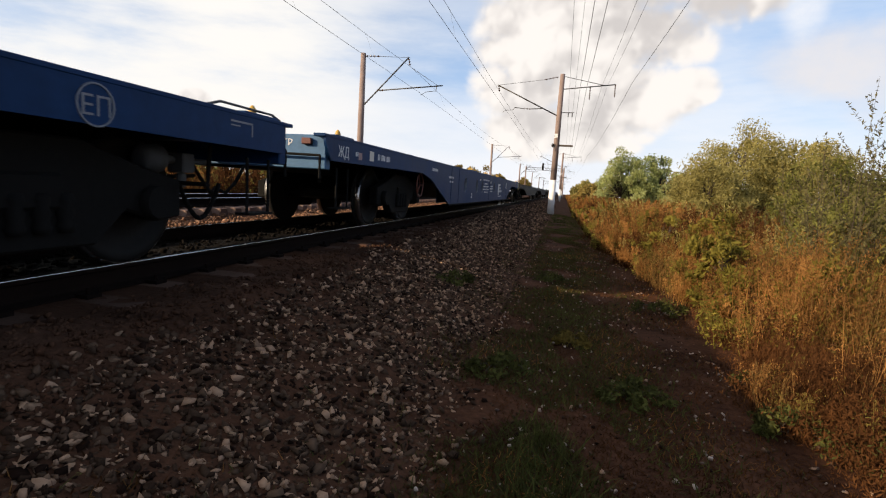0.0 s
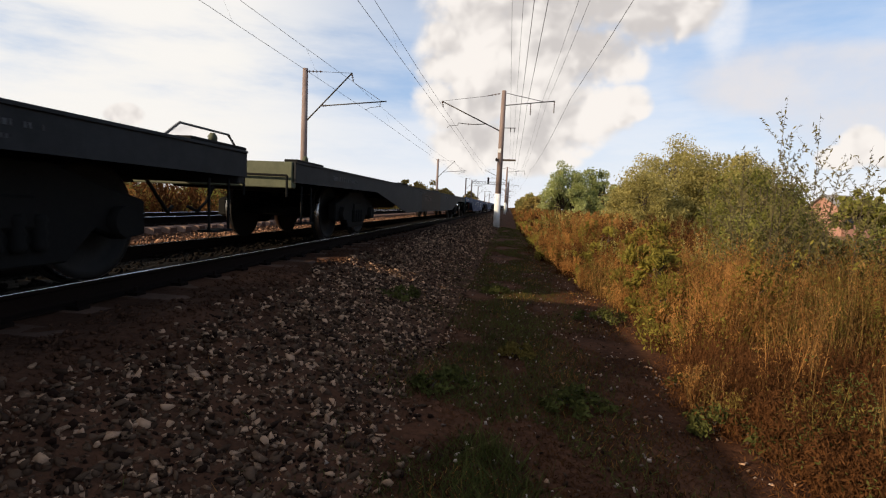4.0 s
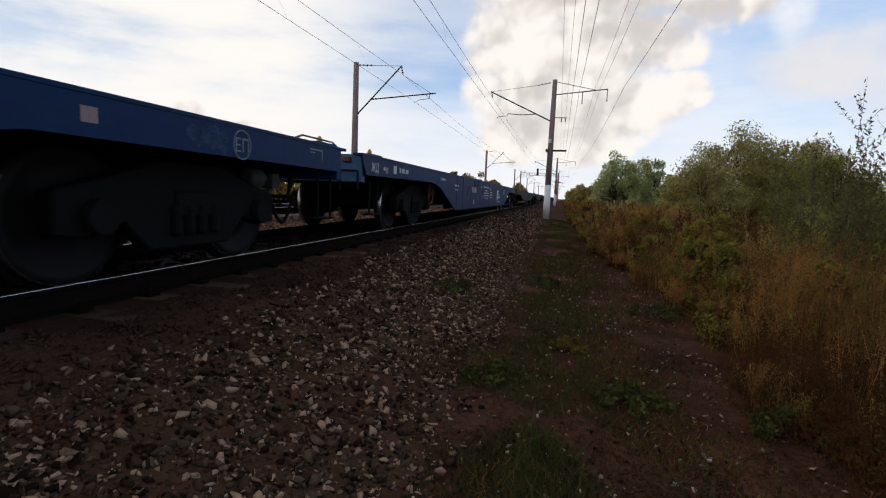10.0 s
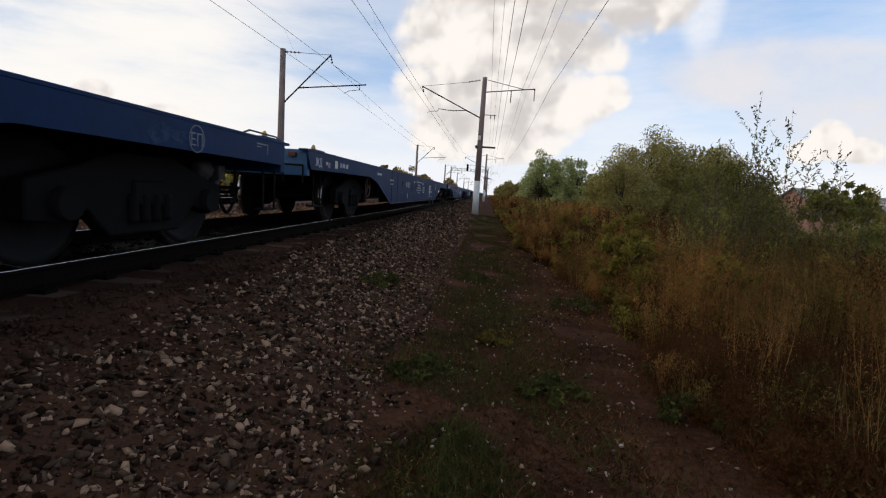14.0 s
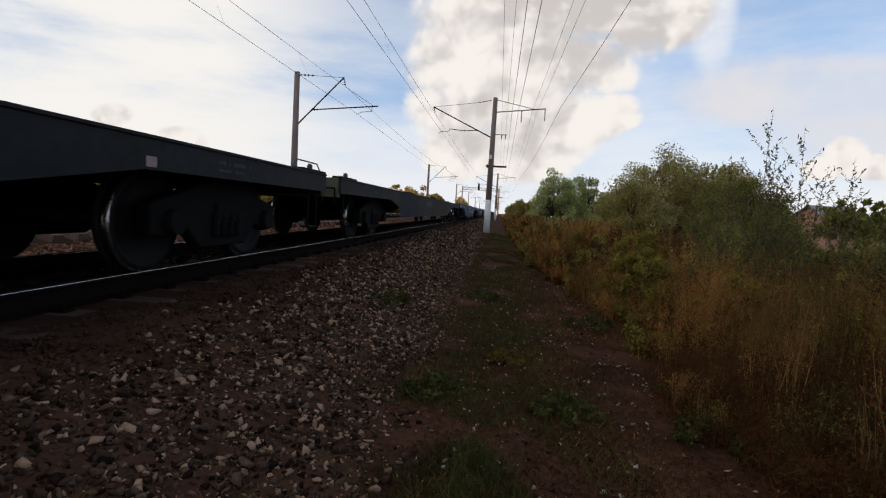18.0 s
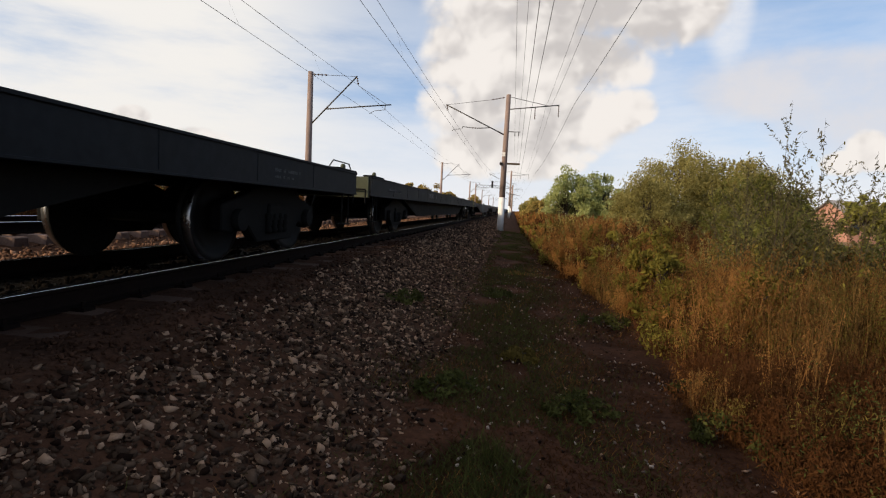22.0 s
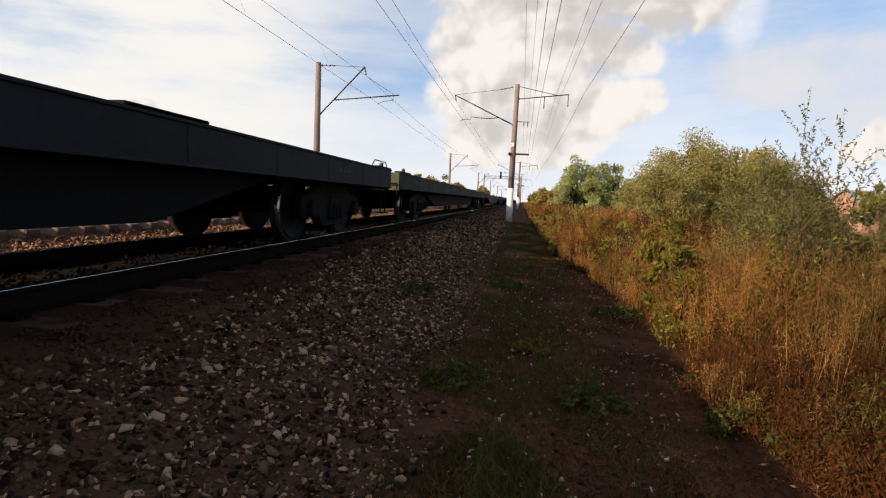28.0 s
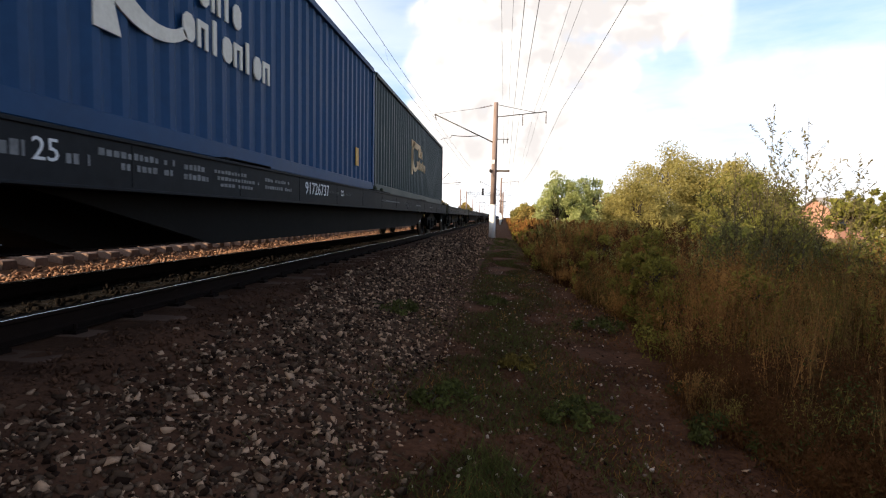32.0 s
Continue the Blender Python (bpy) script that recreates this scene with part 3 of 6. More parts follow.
build_track(-4.1, 0.2, 0.49, "empty second railway track with pinkish concrete sleepers", "pink_concrete")

M["worn_white"] = material("worn_white_lettering", (0.03, 0.032, 0.034), (0.25, 0.255, 0.26), 5.0, 0.7, 0.0, 0.0, 30.0)
M["pink_plate"] = material("pinkish_enamel", (0.22, 0.13, 0.13), (0.42, 0.29, 0.28), 9.0, 0.6, 0.0, 0.0, 30.0)
M["smear"] = material("chalky_blue_smear", (0.006, 0.024, 0.066), (0.045, 0.085, 0.15), 7.0, 0.7, 0.0, 0.1, 40.0, spread=0.9, spec=0.1)
M["soot"] = material("sooty_stain", (0.0025, 0.010, 0.030), (0.0050, 0.020, 0.062), 5.0, 0.8, 0.0, 0.1, 30.0, spread=0.8, spec=0.06)
M["blue_black"] = material("blue_black_paint", (0.0045, 0.0075, 0.013), (0.016, 0.024, 0.037), 1.6, 0.7, 0.0, 0.1, 14.0, spread=0.8, spec=0.12)
M["faint_white"] = material("faint_white_lettering", (0.012, 0.013, 0.014), (0.075, 0.077, 0.08), 6.0, 0.7, 0.0, 0.0, 30.0)
M["dark_sill"] = material("dark_blue_grey_paint", (0.0038, 0.0046, 0.0058), (0.0155, 0.0172, 0.0200), 0.9, 0.65, 0.0, 0.1, 9.0, spread=0.7, spec=0.12)
M["cream"] = material("cream_lettering", (0.5, 0.46, 0.38), (0.75, 0.71, 0.62), 5.0, 0.7, 0.0, 0.0, 30.0)
M["straw_sign"] = material("faded_orange_lettering", (0.42, 0.28, 0.14), (0.62, 0.44, 0.25), 5.0, 0.7, 0.0, 0.0, 30.0)

# ---- train ----
PITCH, BODY = 25.62, 24.77
DECK = 1.21


SURGE = {2: 0.22, 11: -0.27, 13: -0.28}


def run(t):
    """How far the leading end of wagon 0 has come at t seconds; the train surges and checks a little on its couplers."""
    return 4.53 + 12.9 * t + 0.004 * t * t + SURGE.get(t, 0.0)


TIMES = list(range(33))


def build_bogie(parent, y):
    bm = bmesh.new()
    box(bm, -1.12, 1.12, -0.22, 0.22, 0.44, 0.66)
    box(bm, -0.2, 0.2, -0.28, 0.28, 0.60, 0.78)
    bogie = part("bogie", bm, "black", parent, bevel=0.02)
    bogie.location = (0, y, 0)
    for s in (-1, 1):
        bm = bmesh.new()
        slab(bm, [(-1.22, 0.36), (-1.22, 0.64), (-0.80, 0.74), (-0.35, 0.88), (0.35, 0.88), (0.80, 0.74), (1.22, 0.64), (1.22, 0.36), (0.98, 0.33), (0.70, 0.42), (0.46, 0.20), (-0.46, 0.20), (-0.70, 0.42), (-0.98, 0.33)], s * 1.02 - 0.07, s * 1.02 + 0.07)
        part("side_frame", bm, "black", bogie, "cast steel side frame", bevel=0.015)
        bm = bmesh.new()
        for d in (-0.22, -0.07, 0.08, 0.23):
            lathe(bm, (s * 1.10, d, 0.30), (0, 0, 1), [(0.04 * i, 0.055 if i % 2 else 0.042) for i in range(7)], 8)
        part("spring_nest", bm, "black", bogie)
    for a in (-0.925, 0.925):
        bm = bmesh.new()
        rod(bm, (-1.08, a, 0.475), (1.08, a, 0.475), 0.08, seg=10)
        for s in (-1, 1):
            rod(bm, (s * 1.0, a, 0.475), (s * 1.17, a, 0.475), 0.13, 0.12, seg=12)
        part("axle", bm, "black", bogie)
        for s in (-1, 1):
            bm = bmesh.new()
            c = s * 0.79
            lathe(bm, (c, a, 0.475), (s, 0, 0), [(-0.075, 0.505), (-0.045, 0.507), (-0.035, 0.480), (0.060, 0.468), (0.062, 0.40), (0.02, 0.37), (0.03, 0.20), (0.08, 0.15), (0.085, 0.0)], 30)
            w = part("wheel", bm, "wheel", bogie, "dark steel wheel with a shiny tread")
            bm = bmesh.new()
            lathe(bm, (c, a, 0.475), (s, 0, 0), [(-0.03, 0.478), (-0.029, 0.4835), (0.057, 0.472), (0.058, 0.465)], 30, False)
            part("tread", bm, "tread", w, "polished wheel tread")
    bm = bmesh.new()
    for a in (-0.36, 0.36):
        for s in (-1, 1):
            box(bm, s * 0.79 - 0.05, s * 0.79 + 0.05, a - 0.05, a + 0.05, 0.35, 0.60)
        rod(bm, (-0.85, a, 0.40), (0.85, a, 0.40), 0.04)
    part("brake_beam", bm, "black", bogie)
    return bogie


def build_coupler(parent, y, s):
    bm = bmesh.new()
    box(bm, -0.13, 0.13, min(y, y + s * 0.30), max(y, y + s * 0.30), 0.90, 1.12)
    box(bm, -0.20, 0.16, min(y + s * 0.22, y + s * 0.46), max(y + s * 0.22, y + s * 0.46), 0.86, 1.14)
    box(bm, 0.06, 0.21, min(y + s * 0.30, y + s * 0.52), max(y + s * 0.30, y + s * 0.52), 0.90, 1.10)
    part("coupler", bm, "black", parent, "heavy automatic coupler", bevel=0.03)
    bm = bmesh.new()
    pts = [(0.35, y - s * 0.05, 0.85), (0.36, y + s * 0.15, 0.62), (0.34, y + s * 0.30, 0.50), (0.30, y + s * 0.44, 0.56)]
    for p, q in zip(pts, pts[1:]):
        rod(bm, p, q, 0.02, seg=7)
    part("brake_hose", bm, "black", parent, "hanging rubber brake hose")


def build_stop(parent, y, mat, s, pair=True):
    """Container stops that stand on the top chord: a hinged block with a pointed pin."""
    bm = bmesh.new()
    w = 0.46 if pair else 0.25
    box(bm, s * 1.33 - 0.11, s * 1.33 + 0.11, y - w, y + w, DECK - 0.05, DECK + 0.03)
    block = part("stop_base", bm, "blue" if mat == "yellow" else "black", parent, bevel=0.01)
    for d in ((-0.2, 0.2) if pair else (0.0,)):
        bm = bmesh.new()
        lathe(bm, (s * 1.33, y + d, DECK + 0.03), (0, 0, 1), [(0.0, 0.034), (0.028, 0.036), (0.055, 0.028), (0.078, 0.010)], 8)
        part("stop_pin", bm, mat, block)


def build_ends(top, mat, half, plate_mat, deck=DECK):
    for s in (-1, 1):
        y = s * half
        bm = bmesh.new()
        box(bm, -1.40, 1.40, min(y, y - s * 0.12), max(y, y - s * 0.12), 0.83, deck)
        part("end_beam", bm, plate_mat if s < 0 else mat, top, bevel=0.01)
        build_coupler(top, y, s)
        # uncoupling lever and footstep at the corner
        bm = bmesh.new()
        rod(bm, (-0.3, y + s * 0.06, 1.0), (1.36, y + s * 0.06, 0.98), 0.015, seg=6)
        rod(bm, (1.36, y + s * 0.06, 0.98), (1.36, y + s * 0.06, 0.72), 0.015, seg=6)
        part("uncoupling_lever", bm, "black", top)
        bm = bmesh.new()
        for d in (0.30, 0.62):
            rod(bm, (1.40, y - s * d, 0.86), (1.40, y - s * d, 0.38), 0.014, seg=6)
        box(bm, 1.30, 1.44, min(y - s * 0.28, y - s * 0.64), max(y - s * 0.28, y - s * 0.64), 0.37, 0.39)
        part("footstep", bm, "black", top)


def hand_rail(top, y, deck=DECK, up=0.06):
    bm = bmesh.new()
    pts = [(1.38, y - 1.05, deck), (1.38, y - 0.85, deck + up), (1.38, y - 0.12, deck + up), (1.38, y + 0.02, deck + 0.02)]
    for p, q in zip(pts, pts[1:]):
        rod(bm, p, q, 0.011, seg=6)
    part("hand_rail", bm, "steel", top, "bent tube hand rail")


def blue_wagon():
    top = tagged(new("container_wagon"), "blue low container wagon with round openings in its deep sides", "railway wagon", "freight train")
    h = BODY / 2
    Y = lambda u: h - u
    sl = [(h - 0.13, 0.93), (h - 0.13, DECK), (-h - 0.13, DECK), (-h - 0.10, 1.10), (-h + 0.03, 0.93), (Y(BODY - 3.9), 0.95), (Y(BODY - 4.6), 0.84), (Y(BODY - 6.3), 0.32), (Y(6.3), 0.32), (Y(4.6), 0.84), (Y(3.9), 0.95)]
    us = [7.65, 8.95, 10.65, 13.57, 14.62, 16.52]
    holes = [(Y(u), 0.80, 0.20, 0.20) for u in us]
    for s in (-1, 1):
        wall = plate("side_wall", sl, holes, s * 1.44, 0.03, "blue", top)
        for u in us:
            bm = bmesh.new()
            seg = 28
            q = [[bm.verts.new((x, Y(u) + r * math.cos(i * math.tau / seg), 0.80 + r * math.sin(i * math.tau / seg))) for x, r in ((s * 1.452, 0.199), (s * 1.355, 0.199), (s * 1.355, 0.206), (s * 1.452, 0.206))] for i in range(seg)]
            for i in range(seg):
                for k in range(4):
                    bm.faces.new((q[i][k], q[i][(k + 1) % 4], q[(i + 1) % seg][(k + 1) % 4], q[(i + 1) % seg][k])).smooth = True
            part("opening_lining", bm, "lining", wall, "pale steel lining of a round opening")
        bm = bmesh.new()
        box(bm, s * 1.40 - 0.08, s * 1.40 + 0.06, -h - 0.15, h + 0.02, DECK - 0.025, DECK + 0.008)
        part("top_chord", bm, "blue", top, bevel=0.005)
        bm = bmesh.new()
        box(bm, s * 1.40 - 0.12, s * 1.40 + 0.058, Y(BODY - 6.32), Y(6.32), 0.295, 0.325)
        part("bottom_chord", bm, "black", top, bevel=0.005)
        for u, pr in ((0.45, False), (8.95, True), (12.1, True), (15.2, True), (BODY - 0.45, False)):
            build_stop(top, Y(u), "yellow", s, pr)
        for u in (6.5, 11.97, 17.4, 18.3):
            bm = bmesh.new()
            box(bm, s * 1.456 - 0.004, s * 1.456 + 0.006, Y(u) - 0.04, Y(u) + 0.04, 0.34, DECK - 0.03)
            part("weld_rib", bm, "blue", top)
    for s in (-1, 1):
        bm = bmesh.new()
        box(bm, s * 1.12 - 0.008, s * 1.12 + 0.008, Y(BODY - 6.4), Y(6.4), 0.33, 0.975)
        part("inner_wall", bm, "blue", top)
    for u in (0.6, 4.0, 6.6, 9.6, 12.4, 15.2, 18.2, 20.8, 24.2):
        bm = bmesh.new()
        box(bm, -1.40, 1.40, -0.12, 0.12, 0.98, 1.145)
        part("cross_beam", bm, "blue", top).location = (0, Y(u), 0)
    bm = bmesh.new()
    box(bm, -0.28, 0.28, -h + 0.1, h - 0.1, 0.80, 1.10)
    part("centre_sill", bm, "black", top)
    # added sheet that stops sunlight falling through the open deck
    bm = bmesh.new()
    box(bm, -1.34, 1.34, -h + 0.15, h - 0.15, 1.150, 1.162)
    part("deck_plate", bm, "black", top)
    for u in (4.3, BODY - 4.3):
        bm = bmesh.new()
        ring = [(1.30, Y(u) + 0.22 * math.cos(i * math.tau / 16), 0.72 + 0.22 * math.sin(i * math.tau / 16)) for i in range(16)]
        for p, q in zip(ring, ring[1:] + ring[:1]):
            rod(bm, p, q, 0.016, seg=6)
        for i in (0, 5, 10):
            rod(bm, (1.30, Y(u), 0.72), ring[i], 0.012, seg=6)
        part("hand_brake_wheel", bm, "red", top, "red-brown hand brake wheel")
    bm = bmesh.new()
    for i in range(3):
        p = [(Y(6.62) + 0.17 * math.sin(a), 0.90 + 0.17 * math.cos(a)) for a in (i * math.tau / 3, (i + 1) * math.tau / 3)]
        rod(bm, (1.457, *p[0]), (1.457, *p[1]), 0.012, seg=4)
    box(bm, 1.455, 1.46, Y(6.64), Y(6.60), 0.86, 0.97)
    part("warning_triangle", bm, "white", top, "white painted warning triangle")
    build_ends(top, "blue", h, "blue_dull")
    hand_rail(top, h - 0.1)
    for y in (h - 2.25, -h + 3.75):
        build_bogie(top, y)
    # painted marks
    lettering("ЕП", 0.115, "lettering", top, (1.456, Y(2.22), 0.99), "bare", "dull white lettering")
    bm = bmesh.new()
    ring = [(1.457, Y(2.12) + 0.118 * math.cos(i * math.tau / 24), 1.05 + 0.118 * math.sin(i * math.tau / 24)) for i in range(24)]
    for p, q in zip(ring, ring[1:] + ring[:1]):
        rod(bm, p, q, 0.0065, seg=4)
    part("mark_ring", bm, "bare", top, "dull white painted ring")
    lettering("20", 0.15, "lettering", top, (1.456, Y(15.62), 0.45))
    lettering("13-1284", 0.10, "lettering", top, (1.456, Y(11.95), 0.93))
    lettering("ЖД", 0.13, "lettering", top, (1.456, Y(24.56), 0.99))
    lettering("ТР", 0.075, "lettering", top, (0, 0, 0)).matrix_basis = pose(0.86, -h - 0.003, 1.08, 0, 0, -90)
    bm = bmesh.new()
    box(bm, 1.12, 1.24, -h - 0.05, -h, 1.10, 1.17)
    part("tail_bracket", bm, "red", top, "small red tail lamp bracket", bevel=0.008)
    bm = bmesh.new()
    for y0, y1, z0, z1 in ((Y(0.92), Y(0.63), 1.125, 1.14), (Y(0.645), Y(0.63), 1.03, 1.125), (Y(0.92), Y(0.80), 1.095, 1.105)):
        box(bm, 1.4555, 1.458, y0, y1, z0, z1)
    part("corner_mark", bm, "bare", top, "worn pale corner mark")
    # brake gear that hangs behind the leading bogie
    bm = bmesh.new()
    lathe(bm, (0.95, h - 1.30, 0.80), (0, 1, 0), [(0, 0.05), (0.02, 0.10), (0.18, 0.11), (0.22, 0.05), (0.34, 0.03)], 14)
    part("brake_cylinder", bm, "dull_grey", top, "worn grey brake cylinder")
    bm = bmesh.new()
    box(bm, 0.86, 1.02, h - 0.92, h - 0.78, 0.70, 0.86)
    rod(bm, (0.94, h - 0.85, 0.70), (0.94, h - 0.85, 0.58), 0.04, seg=10)
    rod(bm, (0.94, h - 0.85, 0.80), (0.94, h - 0.55, 0.80), 0.03, seg=8)
    part("brake_valve", bm, "dull_grey", top, "worn grey brake valve", bevel=0.012)
    bm = bmesh.new()
    for p, q in (((0.6, h - 1.0, 0.62), (1.3, h - 1.0, 0.62)), ((0.7, h - 2.0, 0.60), (0.7, h - 0.4, 0.68)), ((1.1, h - 0.70, 0.94), (1.1, h - 0.74, 0.56)), ((1.1, h - 0.74, 0.56), (0.2, h - 0.74, 0.52))):
        rod(bm, p, q, 0.018, seg=6)
    part("brake_rigging", bm, "black", top)
    bm = bmesh.new()
    loop = [(1.0, h - 0.95 + 0.5 * i / 8, 0.62 - 0.30 * math.sin(math.pi * i / 8)) for i in range(9)]
    for p, q in zip(loop, loop[1:]):
        rod(bm, p, q, 0.02, seg=7)
    part("slack_hose", bm, "black", top, "hanging loop of black hose")
    bm = bmesh.new()
    for r, (a, b, z, hh) in enumerate([(13.45, 12.05, 1.00, 0.05), (13.1, 12.45, 0.88, 0.05), (13.35, 12.2, 0.79, 0.045), (13.4, 12.15, 0.70, 0.04), (13.1, 12.4, 0.61, 0.035), (11.7, 11.1, 0.82, 0.045), (11.85, 11.05, 0.73, 0.045), (11.7, 11.15, 0.64, 0.045), (14.15, 13.95, 0.98, 0.05), (18.6, 18.1, 0.92, 0.05), (18.5, 18.15, 0.82, 0.05), (24.05, 23.97, 1.03, 0.06), (23.25, 22.75, 1.03, 0.09), (20.2, 19.7, 1.02, 0.06)]):
        u = a
        while u > b:
            w = random.uniform(0.022, 0.05)
            box(bm, 1.4555, 1.458, Y(u), Y(max(u - w, b)), z, z + hh * random.uniform(0.75, 0.95))
            u -= w + (0.016 if random.random() < 0.85 else 0.06)
    tagged(part("small_lettering", bm, "white", top, "lines of small white lettering"), kind="stuff")
    bm = bmesh.new()
    box(bm, 1.4555, 1.459, Y(23.57), Y(23.42), 1.0, 1.13)
    part("data_plate", bm, "cream", top, "pale yellowish data plate")
    bm = bmesh.new()
    box(bm, 1.4555, 1.459, Y(23.95), Y(23.84), 0.99, 1.08)
    part("data_plate", bm, "pink_plate", top, "pinkish data plate")
    # owner's sign in plain shapes: a bent stripe over two rows of blocks
    bm = bmesh.new()
    y0 = Y(9.48)
    slab(bm, [(y0, 0.52), (y0, 0.96), (y0 + 0.72, 0.96), (y0 + 0.72, 0.89), (y0 + 0.40, 0.89), (y0 + 0.34, 0.84), (y0 + 0.32, 0.62), (y0 + 0.42, 0.53), (y0 + 0.20, 0.55), (y0 + 0.14, 0.66)], 1.4555, 1.458)
    for r, n in ((0.76, 4), (0.64, 8)):
        for i in range(n):
            y = y0 + 0.38 + i * 0.105 + (0.06 if r > 0.7 else 0)
            box(bm, 1.4555, 1.458, y, y + 0.075, r, r + 0.075)
    for i in range(11):
        box(bm, 1.4555, 1.458, y0 + 0.06 + i * 0.105, y0 + 0.13 + i * 0.105, 0.46, 0.49)
    part("owner_sign", bm, "white", top, "pale painted sign of a bent stripe and blocks")
    return top


def deck_beams(top, h):
    n = int(h * 2 / 1.5)
    o = None
    for i in range(n + 1):
        if o is None:
            bm = bmesh.new()
            box(bm, -1.38, 1.38, -0.05, 0.05, 0.98, 1.09)
            first = o = part("cross_beam", bm, "black", top)
        else:
            o = share("cross_beam", first, top, Matrix())
        o.location = (0, -h + 0.3 + i * (2 * h - 0.6) / n, 0)


def flat_wagon(deep, half, mat, label, belly=0.50, deck=1.22, tail=3.75):
    """A long flat wagon: deep = side sills with a fish belly, else shallow sills over a black centre girder."""
    top = tagged(new("flat_wagon"), label, "railway wagon", "freight train")
    h = half
    for s in (-1, 1):
        if deep:
            sl = [(h - 0.02, 0.90), (h - 0.02, deck), (-h + 0.02, deck), (-h + 0.02, 0.90), (-h + 4.0, 0.90), (-h + 6.9, belly), (h - 6.9, belly), (h - 4.0, 0.90)]
        else:
            sl = [(h - 0.02, 0.88), (h - 0.02, deck), (-h + 0.02, deck), (-h + 0.02, 0.88)]
        bm = bmesh.new()
        slab(bm, sl, s * 1.425 - 0.012, s * 1.425 + 0.012)
        part("side_sill", bm, mat, top)
        bm = bmesh.new()
        box(bm, s * 1.40 - 0.07, s * 1.40 + 0.055, -h + 0.03, h - 0.03, deck - 0.022, deck + 0.006)
        part("top_flange", bm, mat, top, bevel=0.004)
        bm = bmesh.new()
        if deep:
            box(bm, s * 1.40 - 0.09, s * 1.40 + 0.055, -h + 6.9, h - 6.9, belly - 0.02, belly + 0.005)
        else:
            box(bm, s * 1.40 - 0.09, s * 1.40 + 0.055, -h + 0.03, h - 0.03, 0.862, 0.885)
        part("bottom_flange", bm, mat, top, bevel=0.004)
        k = int(h / 1.55)
        first_rib = None
        for i in () if deep else range(-k, k + 1):
            if first_rib is None:
                bm = bmesh.new()
                box(bm, s * 1.437, s * 1.441, -0.010, 0.010, 0.90, deck - 0.02)
                o = first_rib = part("stiffener", bm, mat, top)
            else:
                o = share("stiffener", first_rib, top, Matrix())
            o.location = (0, i * 1.5, 0)
        for u in ((0.5, 6.6, 12.1, 18.2) if h > 10 else (0.5, 6.4)):
            for y in (h - u, -h + u):
                bm = bmesh.new()
                box(bm, s * 1.36 - 0.09, s * 1.36 + 0.09, y - 0.45, y + 0.45, deck, deck + 0.035)
                base = part("stop_base", bm, "black", top, bevel=0.01)
                if u in (0.5, 12.1, 6.4):
                    for d in (0.0,):
                        bm = bmesh.new()
                        lathe(bm, (s * 1.36, y + d, deck + 0.035), (0, 0, 1), [(0.0, 0.04), (0.05, 0.042), (0.08, 0.02)], 8)
                        part("stop_pin", bm, "olive", base)
    deck_beams(top, h)
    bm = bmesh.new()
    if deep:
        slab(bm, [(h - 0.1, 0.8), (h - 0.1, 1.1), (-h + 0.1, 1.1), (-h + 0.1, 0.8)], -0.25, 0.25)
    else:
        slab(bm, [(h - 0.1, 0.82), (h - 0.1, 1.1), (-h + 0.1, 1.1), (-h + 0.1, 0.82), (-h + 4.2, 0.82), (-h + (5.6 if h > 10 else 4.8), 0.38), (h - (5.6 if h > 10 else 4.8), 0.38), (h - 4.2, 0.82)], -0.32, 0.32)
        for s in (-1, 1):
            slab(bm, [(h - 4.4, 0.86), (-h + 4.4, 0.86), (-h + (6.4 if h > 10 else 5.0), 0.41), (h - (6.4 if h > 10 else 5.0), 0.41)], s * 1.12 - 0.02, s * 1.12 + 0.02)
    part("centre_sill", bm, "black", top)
    # added here too: a sheet to keep the sun from shining between the beams
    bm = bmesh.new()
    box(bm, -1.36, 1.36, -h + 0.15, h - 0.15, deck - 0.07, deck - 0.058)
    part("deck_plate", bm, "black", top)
    bm = bmesh.new()
    rod(bm, (0.75, -1.2, 0.72), (0.75, 0.2, 0.72), 0.17, seg=14)
    rod(bm, (0.75, 0.2, 0.72), (0.75, 1.6, 0.72), 0.03, seg=6)
    part("air_reservoir", bm, "black", top, "cylindrical brake air reservoir")
    build_ends(top, mat, h, "olive", deck)
    hand_rail(top, h - 0.15, deck, 0.13)
    for y in (h - 2.25, -h + tail):
        build_bogie(top, y)
    bm = bmesh.new()
    for a, b, z, hh in ((h - 3.0, h - 2.3, 1.03, 0.05), (h - 3.0, h - 2.5, 0.96, 0.04), (2.5, 3.6, 1.06, 0.05), (2.6, 3.4, 0.98, 0.05), (-h + 1.4, -h + 2.6, 1.0, 0.09), (-3.4, -2.2, 1.05, 0.05)):
        u = a
        while u < b:
            w = random.uniform(0.012, 0.028)
            box(bm, 1.4375, 1.4405, u, min(u + w, b), z, z + hh * random.uniform(0.6, 0.8))
            u += w + (0.012 if random.random() < 0.8 else 0.07)
    tagged(part("small_lettering", bm, "faint_white", top, "lines of worn white lettering"), kind="stuff")
    return top


